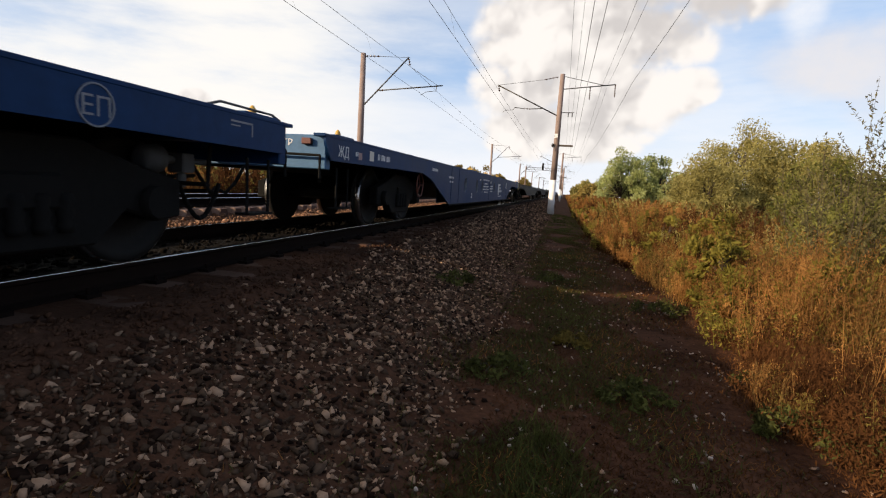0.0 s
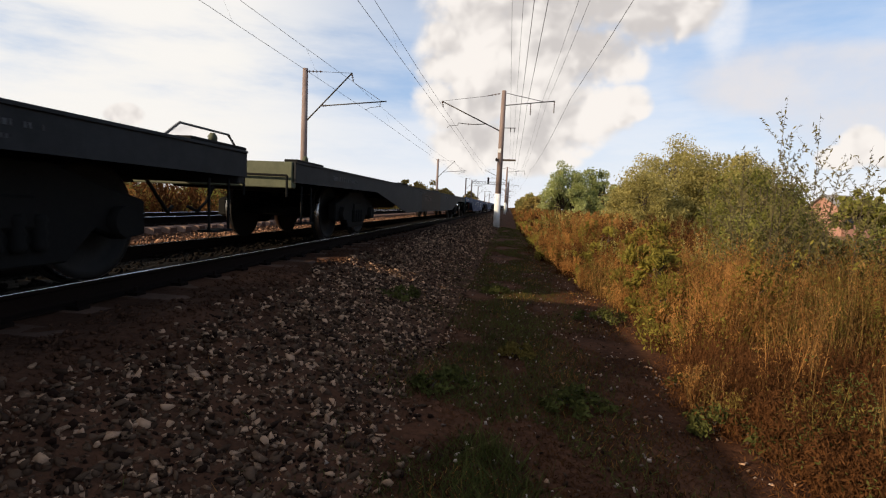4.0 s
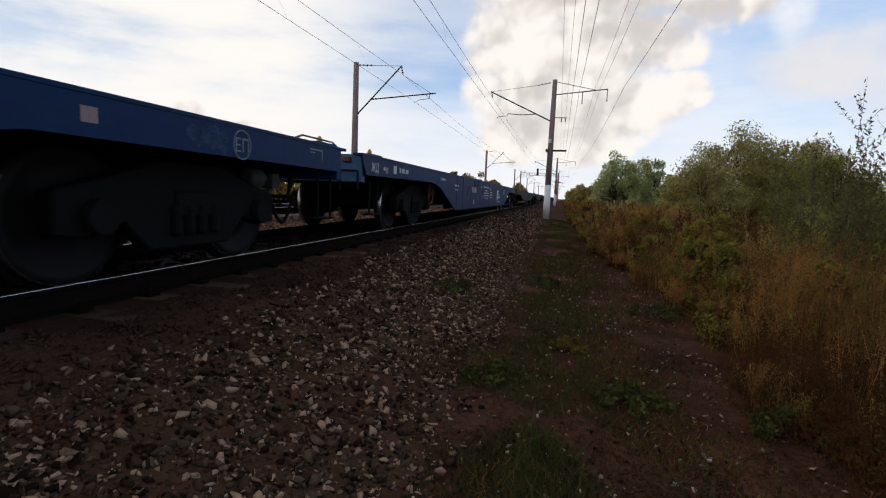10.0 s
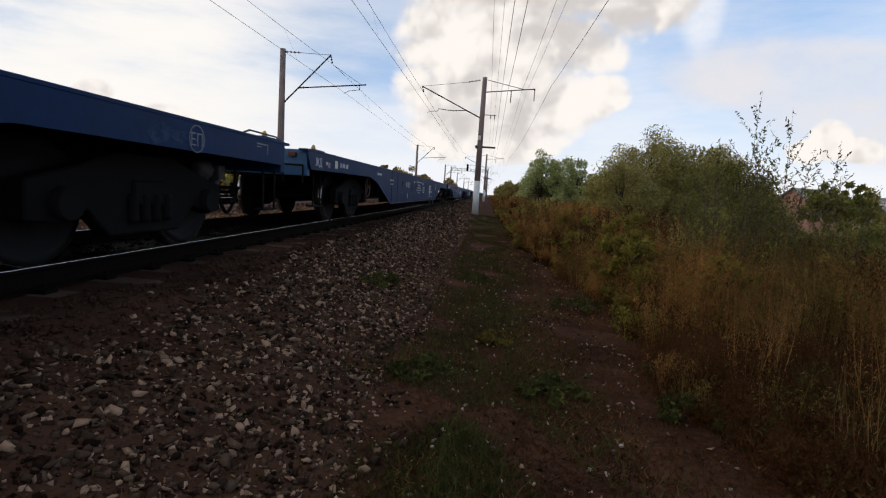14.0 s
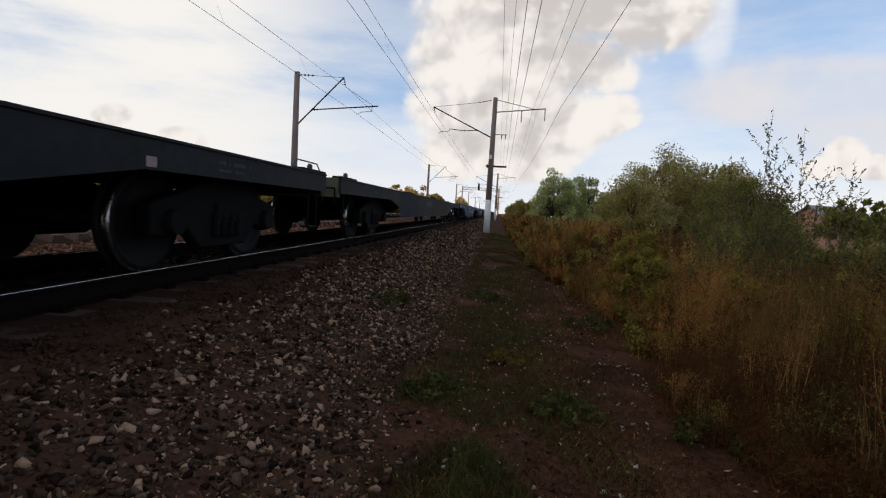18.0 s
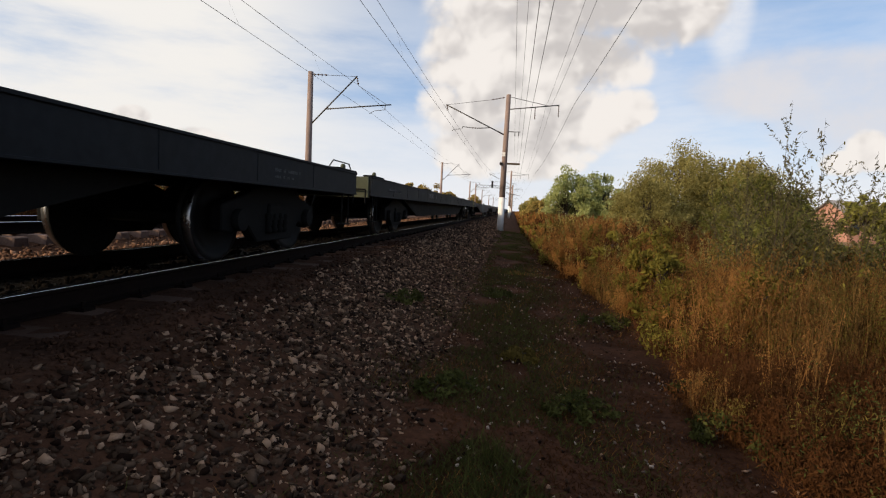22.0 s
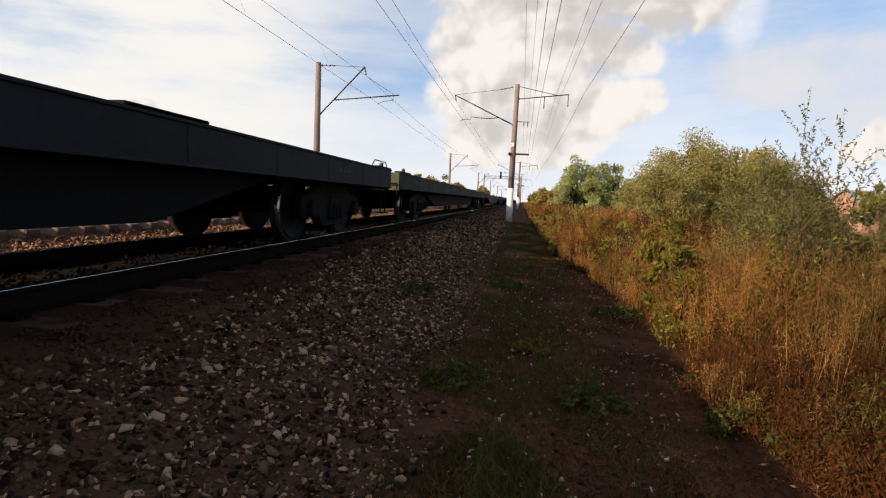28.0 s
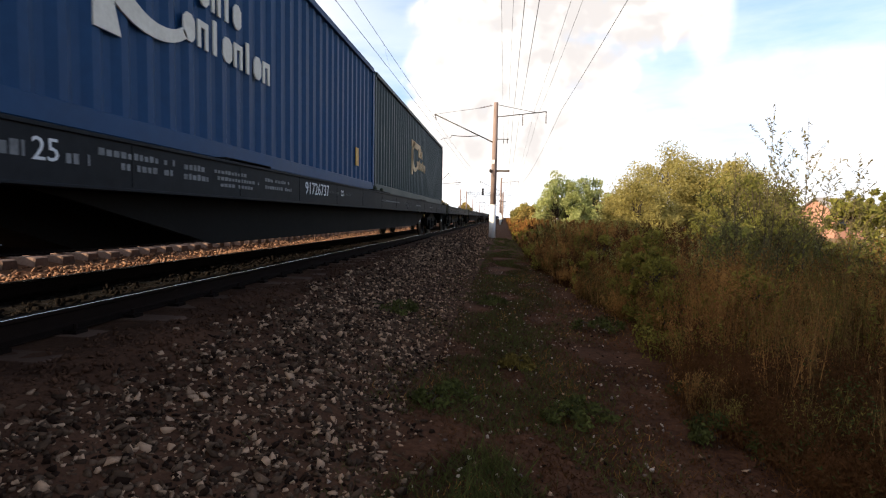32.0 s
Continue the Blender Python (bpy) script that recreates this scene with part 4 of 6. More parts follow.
WAGON = {}
BLUE = blue_wagon()
DEEP = flat_wagon(True, BODY / 2, "grey", "long dirty grey-green flat container wagon with deep side sills", 0.485, 1.155)
FLAT = flat_wagon(False, BODY / 2, "dark_sill", "long dark flat container wagon with shallow side sills")
SHORT = flat_wagon(False, 13.2 / 2, "dark_sill", "short dark flat wagon with stiffened side sills")
LAST = flat_wagon(False, BODY / 2, "dark_sill", "long dark flat wagon that carries two containers", tail=2.25)
first = {}
KINDS = {-9: FLAT, -8: DEEP, -7: BLUE, -6: FLAT, -5: DEEP, -4: FLAT, -3: DEEP, -2: DEEP, -1: BLUE, 0: BLUE, 1: DEEP, 2: DEEP, 3: DEEP, 4: BLUE, 5: BLUE, 6: BLUE, 7: BLUE, 8: DEEP, 9: DEEP,
         10: FLAT, 11: FLAT, 12: DEEP, 13: FLAT, 14: FLAT, 15: SHORT, 16: LAST}
for k, kind in KINDS.items():
    lead = (-k * PITCH if k < 16 else -15 * PITCH - 13.85) + {1: 0.3, 3: 0.25, 5: 0.15, 9: 0.15, 15: 0.15}.get(k, 0.0)
    half = 13.2 / 2 if kind is SHORT else BODY / 2
    used = kind in first.values()
    w = copy_thing(kind, Matrix()) if used else kind
    if not used:
        first[k] = kind
    WAGON[k] = (w, lead - half)


def wagon_number(k, text, u, z, height, mat="white", wide=1.0):
    w = WAGON[k][0]
    half = 13.2 / 2 if k == 15 else BODY / 2
    x = 1.456 if KINDS[k] is BLUE else 1.4385
    lettering(text, height, "wagon_number", w, (x, half - u, z), mat, "white painted running number", wide)


def paint_patch(k, u0, u1, z0, z1, mat, label, rag=0.03, up=0.0):
    """A patch of other paint on a side sill, ragged by rag at its edge, raised by up over the patches under it."""
    w, half = WAGON[k][0], BODY / 2
    bm = bmesh.new()
    n = max(4, int((u0 - u1) / 0.05)) if rag > 0.03 else 6
    m = max(2, int((z1 - z0) / 0.06))
    seed = u0 * 7.1 + k

    def edge(i, side):
        return rag * (0.6 * noise.noise((i * 0.45, side * 9.0, seed)) + 0.8 * noise.noise((i * 1.7, side * 9.0, seed))) + rag * random.uniform(-0.2, 0.2)

    ys, ye, dy = half - u0, half - u1, (u0 - u1) / n
    pts = [(ys, z0), (ye, z0), (ye, z1), (ys, z1)] if rag < 0.01 else [(ys + dy * i, z0 + edge(i, 0)) for i in range(1, n)] + [(ye + edge(j, 1), z0 + (z1 - z0) * (j + 0.5) / m) for j in range(m)]
    if rag >= 0.01:
        pts += [(ye - dy * i, z1 + edge(i, 2)) for i in range(1, n)] + [(ys + edge(j, 3), z1 - (z1 - z0) * (j + 0.5) / m) for j in range(m)]
    x = (1.4552 if KINDS[k] is BLUE else 1.4372) + up
    slab(bm, pts, x, x + 0.0013)
    part("paint_patch", bm, mat, w, label)


wagon_number(0, "98126550", 15.94, 0.80, 0.17)
wagon_number(4, "98114853", 15.94, 0.80, 0.17)
wagon_number(5, "98197502", 15.94, 0.80, 0.17)
wagon_number(6, "98125271", 15.94, 0.80, 0.17)
for k, text, u, z, hh, wide in ((3, "74115442", 14.53, 0.83, 0.18, 1.3), (11, "92541695", 16.22, 0.99, 0.16, 1.3), (10, "98036981", 18.02, 1.0, 0.14, 1.15), (8, "94590372", 14.52, 0.82, 0.19, 1.2), (1, "74122086", 14.85, 0.80, 0.19, 1.3)):
    wagon_number(k, text, u, z, hh, "white" if k == 11 else "rust_letter" if k == 1 else "worn_white", wide)
for k, u, z, hh in ((3, 13.75, 0.60, 0.11), (8, 13.6, 0.61, 0.10), (10, 16.61, 1.0, 0.12)):
    wagon_number(k, "20", u, z, hh, "worn_white")
BLUE_PATCH, PRIMER = "patch of worn blue paint", "patch of dark brown primer"
paint_patch(3, 15.95, 15.15, 0.56, 0.98, "patch_navy", BLUE_PATCH)
paint_patch(3, 11.75, 11.45, 0.62, 0.96, "patch_navy", BLUE_PATCH)
paint_patch(3, 15.0, 11.9, 0.47, 1.12, "primer", PRIMER, 0.05)
paint_patch(9, 15.25, 13.65, 0.55, 1.06, "patch_blue", BLUE_PATCH)
paint_patch(9, 16.2, 15.85, 0.78, 1.06, "dull_grey", "pale grey paint square")
paint_patch(12, 17.85, 16.5, 0.56, 1.06, "patch_green", "patch of green paint", 0.06)
paint_patch(8, 19.5, 16.62, 0.47, 1.12, "blue_black", "patch of blue-black paint", 0.04)
paint_patch(8, 16.56, 15.15, 0.50, 1.12, "primer", PRIMER, 0.05)
paint_patch(8, 12.6, 7.2, 0.48, 1.12, "primer", PRIMER, 0.06)
paint_patch(1, 15.4, 11.2, 0.48, 1.12, "primer", PRIMER, 0.06)
paint_patch(2, 13.5, 12.2, 0.60, 0.95, "primer", PRIMER)
for k in (4, 5):
    paint_patch(k, 15.55, 14.55, 0.98, 1.18, "soot", "sooty stain below the container stop", 0.10)
    paint_patch(k, 15.30, 14.78, 1.04, 1.175, "smear", "smear of paler blue paint", 0.05, 0.0018)
for k in (5, 6, 7):
    paint_patch(k, 2.75, 2.30, 1.0, 1.13, "smear", "chalky smear on the blue paint", 0.08)
    paint_patch(k, 4.6, 4.1, 1.06, 1.10, "smear", "chalky smear on the blue paint", 0.02)
for k, u in ((5, 3.60), (6, 3.53)):
    paint_patch(k, u, u - 0.11, 1.03, 1.12, "pink_plate", "small pinkish data plate", 0.003)


for k in (0, 6):
    # a thin pale strip along the lower edge of the deep side
    bm = bmesh.new()
    box(bm, 1.457, 1.466, -BODY / 2 + 6.4, BODY / 2 - 6.4, 0.318, 0.328)
    part("bottom_lip", bm, "bare", WAGON[k][0], "thin pale strip along the lower edge")


def build_container(mat, label, yellow):
    """A forty-foot box: corner posts, rails, ribbed walls, roof, doors."""
    L2, W2, H = 6.096, 1.219, 2.591
    top = tagged(new("shipping_container"), label, "shipping container", "containers on the train")
    for s in (-1, 1):
        # trapezoid ribs
        bm = bmesh.new()
        prof, y = [], -L2 + 0.12
        while y < L2 - 0.14:
            for d, x in ((0.0, 0.0), (0.07, 0.0), (0.138, -0.036), (0.208, -0.036)):
                if y + d < L2 - 0.12:
                    prof.append((y + d, x))
            y += 0.276
        prof.append((L2 - 0.12, 0.0))
        lo = [bm.verts.new((s * (W2 - 0.012 + x), y, 0.16)) for y, x in prof]
        hi = [bm.verts.new((s * (W2 - 0.012 + x), y, H - 0.08)) for y, x in prof]
        for i in range(len(prof) - 1):
            bm.faces.new((lo[i], lo[i + 1], hi[i + 1], hi[i]))
        part("side_wall", bm, mat, top, "ribbed steel side")
        bm = bmesh.new()
        box(bm, s * W2 - s * 0.001 - 0.03, s * W2 - s * 0.001 + 0.03, -L2 + 0.1, L2 - 0.1, H - 0.10, H - 0.005)
        part("top_rail", bm, mat, top, bevel=0.006)
        bm = bmesh.new()
        box(bm, s * W2 - s * 0.02 - 0.03, s * W2 - s * 0.02 + 0.03, -L2 + 0.1, L2 - 0.1, 0.01, 0.17)
        part("bottom_rail", bm, mat, top, bevel=0.006)
        for e in (-1, 1):
            bm = bmesh.new()
            box(bm, s * W2 - 0.07 - s * 0.05, s * W2 + 0.07 - s * 0.05, e * L2 - 0.07 - e * 0.07, e * L2 + 0.07 - e * 0.07, 0.11, H - 0.11)
            part("corner_post", bm, mat, top, bevel=0.01)
            for z in (0.06, H - 0.06):
                bm = bmesh.new()
                box(bm, s * W2 - 0.081 - s * 0.079, s * W2 + 0.081 - s * 0.079, e * L2 - 0.089 - e * 0.087, e * L2 + 0.089 - e * 0.087, z - 0.059, z + 0.059)
                part("corner_casting", bm, mat, top, bevel=0.012)
    bm = bmesh.new()
    box(bm, -W2 + 0.05, W2 - 0.05, -L2 + 0.1, L2 - 0.1, H - 0.05, H - 0.02)
    for i in range(40):
        y = -L2 + 0.35 + i * 0.29
        box(bm, -W2 + 0.12, W2 - 0.12, y - 0.06, y + 0.06, H - 0.02, H - 0.003)
    part("roof", bm, mat, top)
    bm = bmesh.new()
    box(bm, -W2 + 0.05, W2 - 0.05, -L2 + 0.1, L2 - 0.1, 0.10, 0.14)
    part("floor_pan", bm, "black", top)
    for e in (-1, 1):
        bm = bmesh.new()
        box(bm, -W2 + 0.1, W2 - 0.1, e * (L2 - 0.06) - 0.02, e * (L2 - 0.06) + 0.02, 0.12, H - 0.12)
        for i in range(8):
            x = -0.95 + i * 0.27
            box(bm, x - 0.06, x + 0.06, e * (L2 - 0.04) - 0.02, e * (L2 - 0.04) + 0.02, 0.2, H - 0.2)
        part("end_wall", bm, mat, top)
    # sign in plain shapes: a sweeping stripe and two rows of blocks that step down the ribs
    bm = bmesh.new()
    arc = [(-0.95 + 0.62 * math.cos(a), 1.33 + 0.46 * math.sin(a)) for a in np.linspace(radians(100), radians(318), 20)]
    inner = [(-0.86 + 0.46 * math.cos(a), 1.36 + 0.36 * math.sin(a)) for a in np.linspace(radians(312), radians(100), 20)]
    slab(bm, arc + inner, W2 - 0.011, W2 + 0.004)
    slab(bm, [(-1.56, 1.60), (-1.56, 1.80), (0.05, 1.80), (0.05, 1.66), (-0.40, 1.66), (-0.46, 1.60)], W2 - 0.011, W2 + 0.004)
    slab(bm, [(-1.56, 0.75), (-1.56, 1.52), (-1.44, 1.52), (-1.40, 1.10), (-1.30, 0.75)], W2 - 0.011, W2 + 0.004)
    for z, n, y0, step in ((1.40, 4, -0.30, 0.2), (1.00, 8, -0.55, 0.215)):
        for i in range(n):
            y, w = y0 + i * step, step - 0.045
            if i % 3 == 1:
                slab(bm, [(y, z), (y, z + 0.25), (y + w, z + 0.25), (y + w, z), (y + w - 0.05, z), (y + w - 0.05, z + 0.19), (y + 0.05, z + 0.19), (y + 0.05, z)], W2 - 0.011, W2 + 0.004)
            elif i % 3 == 0:
                slab(bm, [(y, z + 0.05), (y, z + 0.20), (y + 0.05, z + 0.25), (y + w - 0.05, z + 0.25), (y + w, z + 0.20), (y + w, z + 0.05), (y + w - 0.05, z), (y + 0.05, z)], W2 - 0.011, W2 + 0.004)
            else:
                slab(bm, [(y + 0.04, z), (y + 0.04, z + 0.33), (y + 0.10, z + 0.33), (y + 0.10, z)], W2 - 0.011, W2 + 0.004)
    part("owner_sign", bm, "straw_sign" if yellow else "cream", top, "pale painted sign of a curved stripe and blocks")
    if not yellow:
        bm = bmesh.new()
        box(bm, W2 - 0.01, W2 + 0.005, L2 - 1.34, L2 - 1.16, 0.42, 0.76)
        part("sign_plate", bm, "yellow", top, "orange hazard plate")
    return top


BOXES = [(build_container("cont_grey", "grey-green ribbed shipping container with a pale sign", True), -15 * PITCH - 13.9 - 6.1),
         (build_container("cont_blue", "dark blue ribbed shipping container with a cream sign", False), -15 * PITCH - 13.9 - 6.1 - 12.25)]
wagon_number(16, "91726737", 16.7, 1.0, 0.17)
lettering("25", 0.14, "lettering", WAGON[16][0], (1.4385, BODY / 2 - 20.68, 1.01))
wagon_number(16, "20", 15.2, 1.03, 0.10)


def letter_rows(k, rows, mat, label):
    """Rows of small painted letters on a sill: each from u0 back to u1 at height z, hh tall."""
    w = WAGON[k][0]
    x = 1.4555 if KINDS[k] is BLUE else 1.4375
    bm = bmesh.new()
    for u0, u1, z, hh in rows:
        u = u0
        while u > u1:
            d = random.uniform(0.03, 0.055)
            box(bm, x, x + 0.003, BODY / 2 - u, BODY / 2 - max(u - d, u1), z, z + hh * random.uniform(0.75, 1.0))
            u -= d + (0.018 if random.random() < 0.85 else 0.07)
    tagged(part("small_lettering", bm, mat, w, label), kind="stuff")


letter_rows(16, [(20.98, 20.72, 1.02, 0.09), (20.45, 20.27, 1.01, 0.08), (20.2, 19.62, 1.09, 0.05), (20.0, 19.62, 1.01, 0.05), (19.55, 19.42, 1.09, 0.05), (19.55, 19.42, 1.01, 0.05), (19.3, 18.95, 1.08, 0.05), (19.3, 18.95, 1.0, 0.05),
                 (18.85, 18.25, 1.09, 0.035), (18.8, 18.0, 1.03, 0.035), (18.75, 18.1, 0.97, 0.035), (17.85, 17.2, 1.08, 0.04), (17.85, 17.15, 1.0, 0.04), (12.4, 10.5, 1.04, 0.035), (8.0, 7.2, 1.03, 0.04), (5.2, 4.6, 1.02, 0.04)],
            "worn_white", "lines of worn white lettering")
letter_rows(3, [(15.75, 15.55, 0.925, 0.022), (15.6, 15.3, 0.90, 0.02), (15.72, 15.62, 0.74, 0.015), (15.75, 15.6, 0.62, 0.03)], "worn_white", "pale scribbles on the blue paint")
paint_patch(16, 0.62, 0.50, 0.98, 1.10, "dull_grey", "small pale square", 0.003)
letter_rows(12, [(2.6, 2.0, 1.0, 0.05)], "worn_white", "lines of worn white lettering")
paint_patch(12, 4.33, 4.19, 0.96, 1.04, "pink_plate", "small pinkish data plate", 0.003)
paint_patch(9, 4.0, 3.88, 0.92, 1.0, "pink_plate", "small pinkish data plate", 0.003)
paint_patch(1, 2.56, 2.44, 0.98, 1.06, "pink_plate", "small pinkish data plate", 0.003)

bm = bmesh.new()
for i in range(8):
    box(bm, 1.4375, 1.4405, 6.6 - 8.4 + i * 0.11, 6.6 - 8.4 + i * 0.11 + 0.06, 0.99, 1.09)
for i in range(2):
    box(bm, 1.4375, 1.4405, 6.6 - 7.32 + i * 0.08, 6.6 - 7.32 + i * 0.08 + 0.045, 0.97, 1.04)
tagged(part("running_number", bm, "faint_white", WAGON[15][0], "worn pale running number"), kind="stuff")

# ---- overhead line ----
RIGHT = [-30.7, 35.3, 101.0, 167.0, 233.0, 299.0]
LEFT = [-26.5, 28.7, 83.9, 139.0, 194.0, 249.0, 304.0]


def insulator(bm, p, q, n=4, r=0.07):
    p, q = Vector(p), Vector(q)
    rod(bm, p, q, 0.02, seg=6)
    w = (q - p).normalized()
    for i in range(n):
        c = p.lerp(q, (i + 0.5) / n)
        rod(bm, c - w * 0.03, c + w * 0.02, r, r * 0.45, seg=10)


def mast(top, x, z1, lean, white):
    bm = bmesh.new()
    rod(bm, (x, 0, 1.6 if white else -1.0), (x + lean, 0, z1), 0.205 if white else 0.215, 0.15, seg=20)
    part("mast", bm, "concrete", top, "round tapered concrete mast")
    if white:
        bm = bmesh.new()
        rod(bm, (x - lean * 0.25, 0, -1.0), (x, 0, 1.6), 0.23, 0.206, seg=20)
        part("painted_foot", bm, "limewash", top, "whitewashed foot")


def right_pole():
    top = tagged(new("catenary_pole"), "concrete catenary pole with a whitewashed foot, bracket and side arms", "catenary pole", "poles of the overhead line")
    mast(top, 3.28, 8.46, 0.06, True)
    bm = bmesh.new()
    rod(bm, (3.2, 0, 5.8), (-0.84, 0, 7.72), 0.04, seg=8)
    part("bracket", bm, "steel", top, "slanting bracket tube")
    for p, q, n, r in (((3.2, 0, 5.8), (2.75, 0, 6.02), 3, 0.07), ((3.1, 0, 8.28), (2.2, 0, 8.1), 4, 0.07), ((1.45, 0, 6.2), (0.95, 0, 6.22), 3, 0.06), ((-0.80, 0, 7.68), (-0.72, 0, 7.30), 3, 0.07)):
        bm = bmesh.new()
        insulator(bm, p, q, n, r)
        part("insulator", bm, "porcelain", top)
    bm = bmesh.new()
    rod(bm, (2.2, 0, 8.1), (-0.78, 0, 7.72), 0.012, seg=6)
    rod(bm, (2.2, 0, 6.25), (1.45, 0, 6.2), 0.03, seg=6)
    part("stay_rod", bm, "steel", top)
    bm = bmesh.new()
    rod(bm, (0.95, 0, 6.22), (0.35, 0, 6.28), 0.025, seg=6)
    rod(bm, (0.35, 0, 6.28), (0.30, 0, 6.10), 0.02, seg=6)
    rod(bm, (0.30, 0, 6.12), (-0.25, 0, 6.08), 0.015, seg=6)
    rod(bm, (-0.25, 0, 6.08), (-0.4, 0, 5.95), 0.012, seg=6)
    part("registration_arm", bm, "steel", top, "thin registration arm")
    bm = bmesh.new()
    rod(bm, (3.4, 0, 7.5), (6.71, 0, 7.84), 0.035, seg=8)
    rod(bm, (3.4, 0, 8.33), (6.0, 0, 7.78), 0.02, seg=6)
    part("cross_arm", bm, "steel", top)
    for x, z in ((5.14, 7.66), (6.68, 7.82)):
        bm = bmesh.new()
        insulator(bm, (x, 0, z), (x, 0, z - 0.78), 5, 0.06)
        part("hanging_insulator", bm, "porcelain", top)
    bm = bmesh.new()
    rod(bm, (3.15, 0, 6.02), (4.25, 0, 6.02), 0.025, seg=6)
    for x in (3.9, 4.15):
        rod(bm, (x, 0, 6.02), (x, 0, 5.75), 0.03, seg=6)
    part("small_arm", bm, "steel", top)
    bm = bmesh.new()
    box(bm, 2.98, 4.35, -0.06, 0.06, 3.82, 3.94)
    box(bm, 3.02, 3.10, -0.25, 0.25, 3.78, 3.98)
    part("timber_arm", bm, "bark", top, "dark timber arm")
    bm = bmesh.new()
    box(bm, 3.14, 3.34, -0.225, -0.205, 4.35, 4.62)
    part("pole_plate", bm, "limewash", top, "small white plate")
    return top


def left_pole():
    top = tagged(new("catenary_pole"), "concrete catenary pole with a raised bracket over the far track", "catenary pole", "poles of the overhead line")
    mast(top, -7.86, 8.1, 0.02, False)
    bm = bmesh.new()
    rod(bm, (-7.7, 0, 5.2), (-5.08, 0, 7.88), 0.04, seg=8)
    part("bracket", bm, "steel", top, "slanting bracket tube")
    bm = bmesh.new()
    rod(bm, (-6.85, 0, 6.02), (-3.05, 0, 6.34), 0.035, seg=8)
    rod(bm, (-3.4, 0, 6.3), (-3.42, 0, 6.02), 0.02, seg=6)
    rod(bm, (-3.42, 0, 6.05), (-4.0, 0, 5.98), 0.015, seg=6)
    rod(bm, (-4.0, 0, 5.98), (-4.3, 0, 5.82), 0.012, seg=6)
    part("registration_arm", bm, "steel", top)
    for p, q, n in (((-7.7, 0, 5.2), (-7.35, 0, 5.56), 3), ((-6.95, 0, 6.01), (-6.5, 0, 6.05), 3), ((-7.7, 0, 7.95), (-6.8, 0, 7.92), 4), ((-5.1, 0, 7.8), (-5.0, 0, 7.4), 3)):
        bm = bmesh.new()
        insulator(bm, p, q, n)
        part("insulator", bm, "porcelain", top)
    bm = bmesh.new()
    rod(bm, (-6.8, 0, 7.92), (-5.1, 0, 7.86), 0.012, seg=6)
    rod(bm, (-4.98, 0, 7.35), (-3.35, 0, 6.35), 0.012, seg=6)
    part("stay_rod", bm, "steel", top)
    return top


for kind, places in ((right_pole(), RIGHT), (left_pole(), LEFT)):
    kind.location = (0, places[1], 0)
    for i, y in enumerate(places):
        if i != 1:
            copy_thing(kind, pose(0, y, 0))


def wire_through(points, r, name, label, sag=None, group="overhead wires"):
    """A wire over supports, sagging between them."""
    bm = bmesh.new()
    pts = []
    for p, q in zip(points, points[1:]):
        p, q = Vector(p), Vector(q)
        n = 14 if p.y < 120 else 6
        for i in range(n):
            t = i / n
            pts.append(p.lerp(q, t) - Vector((0, 0, 4 * (sag or 0) * t * (1 - t))))
    pts.append(Vector(points[-1]))
    rings = []
    for p in pts:
        rings.append([bm.verts.new(p + Vector((math.cos(a), 0, math.sin(a))) * r) for a in (0.3, 2.4, 4.5)])
    for a, b in zip(rings, rings[1:]):
        for i in range(3):
            bm.faces.new((a[i], a[(i + 1) % 3], b[(i + 1) % 3], b[i]))
    ob = part(name, bm, "wire", None)
    return tagged(ob, label, "overhead wire", group), pts


for supports, xm, xc, z in ((RIGHT, (0.3, -0.75), (-0.3, -0.2), 6.08), (LEFT, (-4.95, -4.95), (-4.75, -4.3), 5.90)):
    mess, _ = wire_through([(xm[i % 2], y, 7.34) for i, y in enumerate(supports)], 0.009, "catenary_wire", "dark sagging catenary wire over the track", 0.42)
    cont, _ = wire_through([(xc[i % 2], y, z) for i, y in enumerate(supports)], 0.0085, "contact_wire", "dark straight contact wire over the track", 0.03)
    for i, (a, b) in enumerate(list(zip(supports, supports[1:]))[:3]):
        for k in range(1, 8):
            t = k / 8
            bm = bmesh.new()
            rod(bm, (xm[i % 2] * (1 - t) + xm[1 - i % 2] * t, a + (b - a) * t, 7.34 - 1.68 * t * (1 - t)), (xc[i % 2] * (1 - t) + xc[1 - i % 2] * t, a + (b - a) * t, z), 0.0025, seg=4)
            part("dropper", bm, "wire", mess)
for x, z, sag in ((4.50, 7.62, 0.8), (4.92, 7.66, 0.8), (5.85, 7.74, 0.8), (6.2, 7.78, 0.8), (7.7, 8.0, 0.6)):
    wire_through([(x, y, z) for y in RIGHT], 0.007 if 5 < x < 7 else 0.013, "feeder_wire", "thin dark feeder wire beside the line", sag)
for x, z, sag in ((3.9, 5.78, 0.5), (4.15, 5.78, 0.5)):
    wire_through([(x, y, z) for y in RIGHT], 0.005, "line_wire", "thin dark line wire below the side arms", sag)


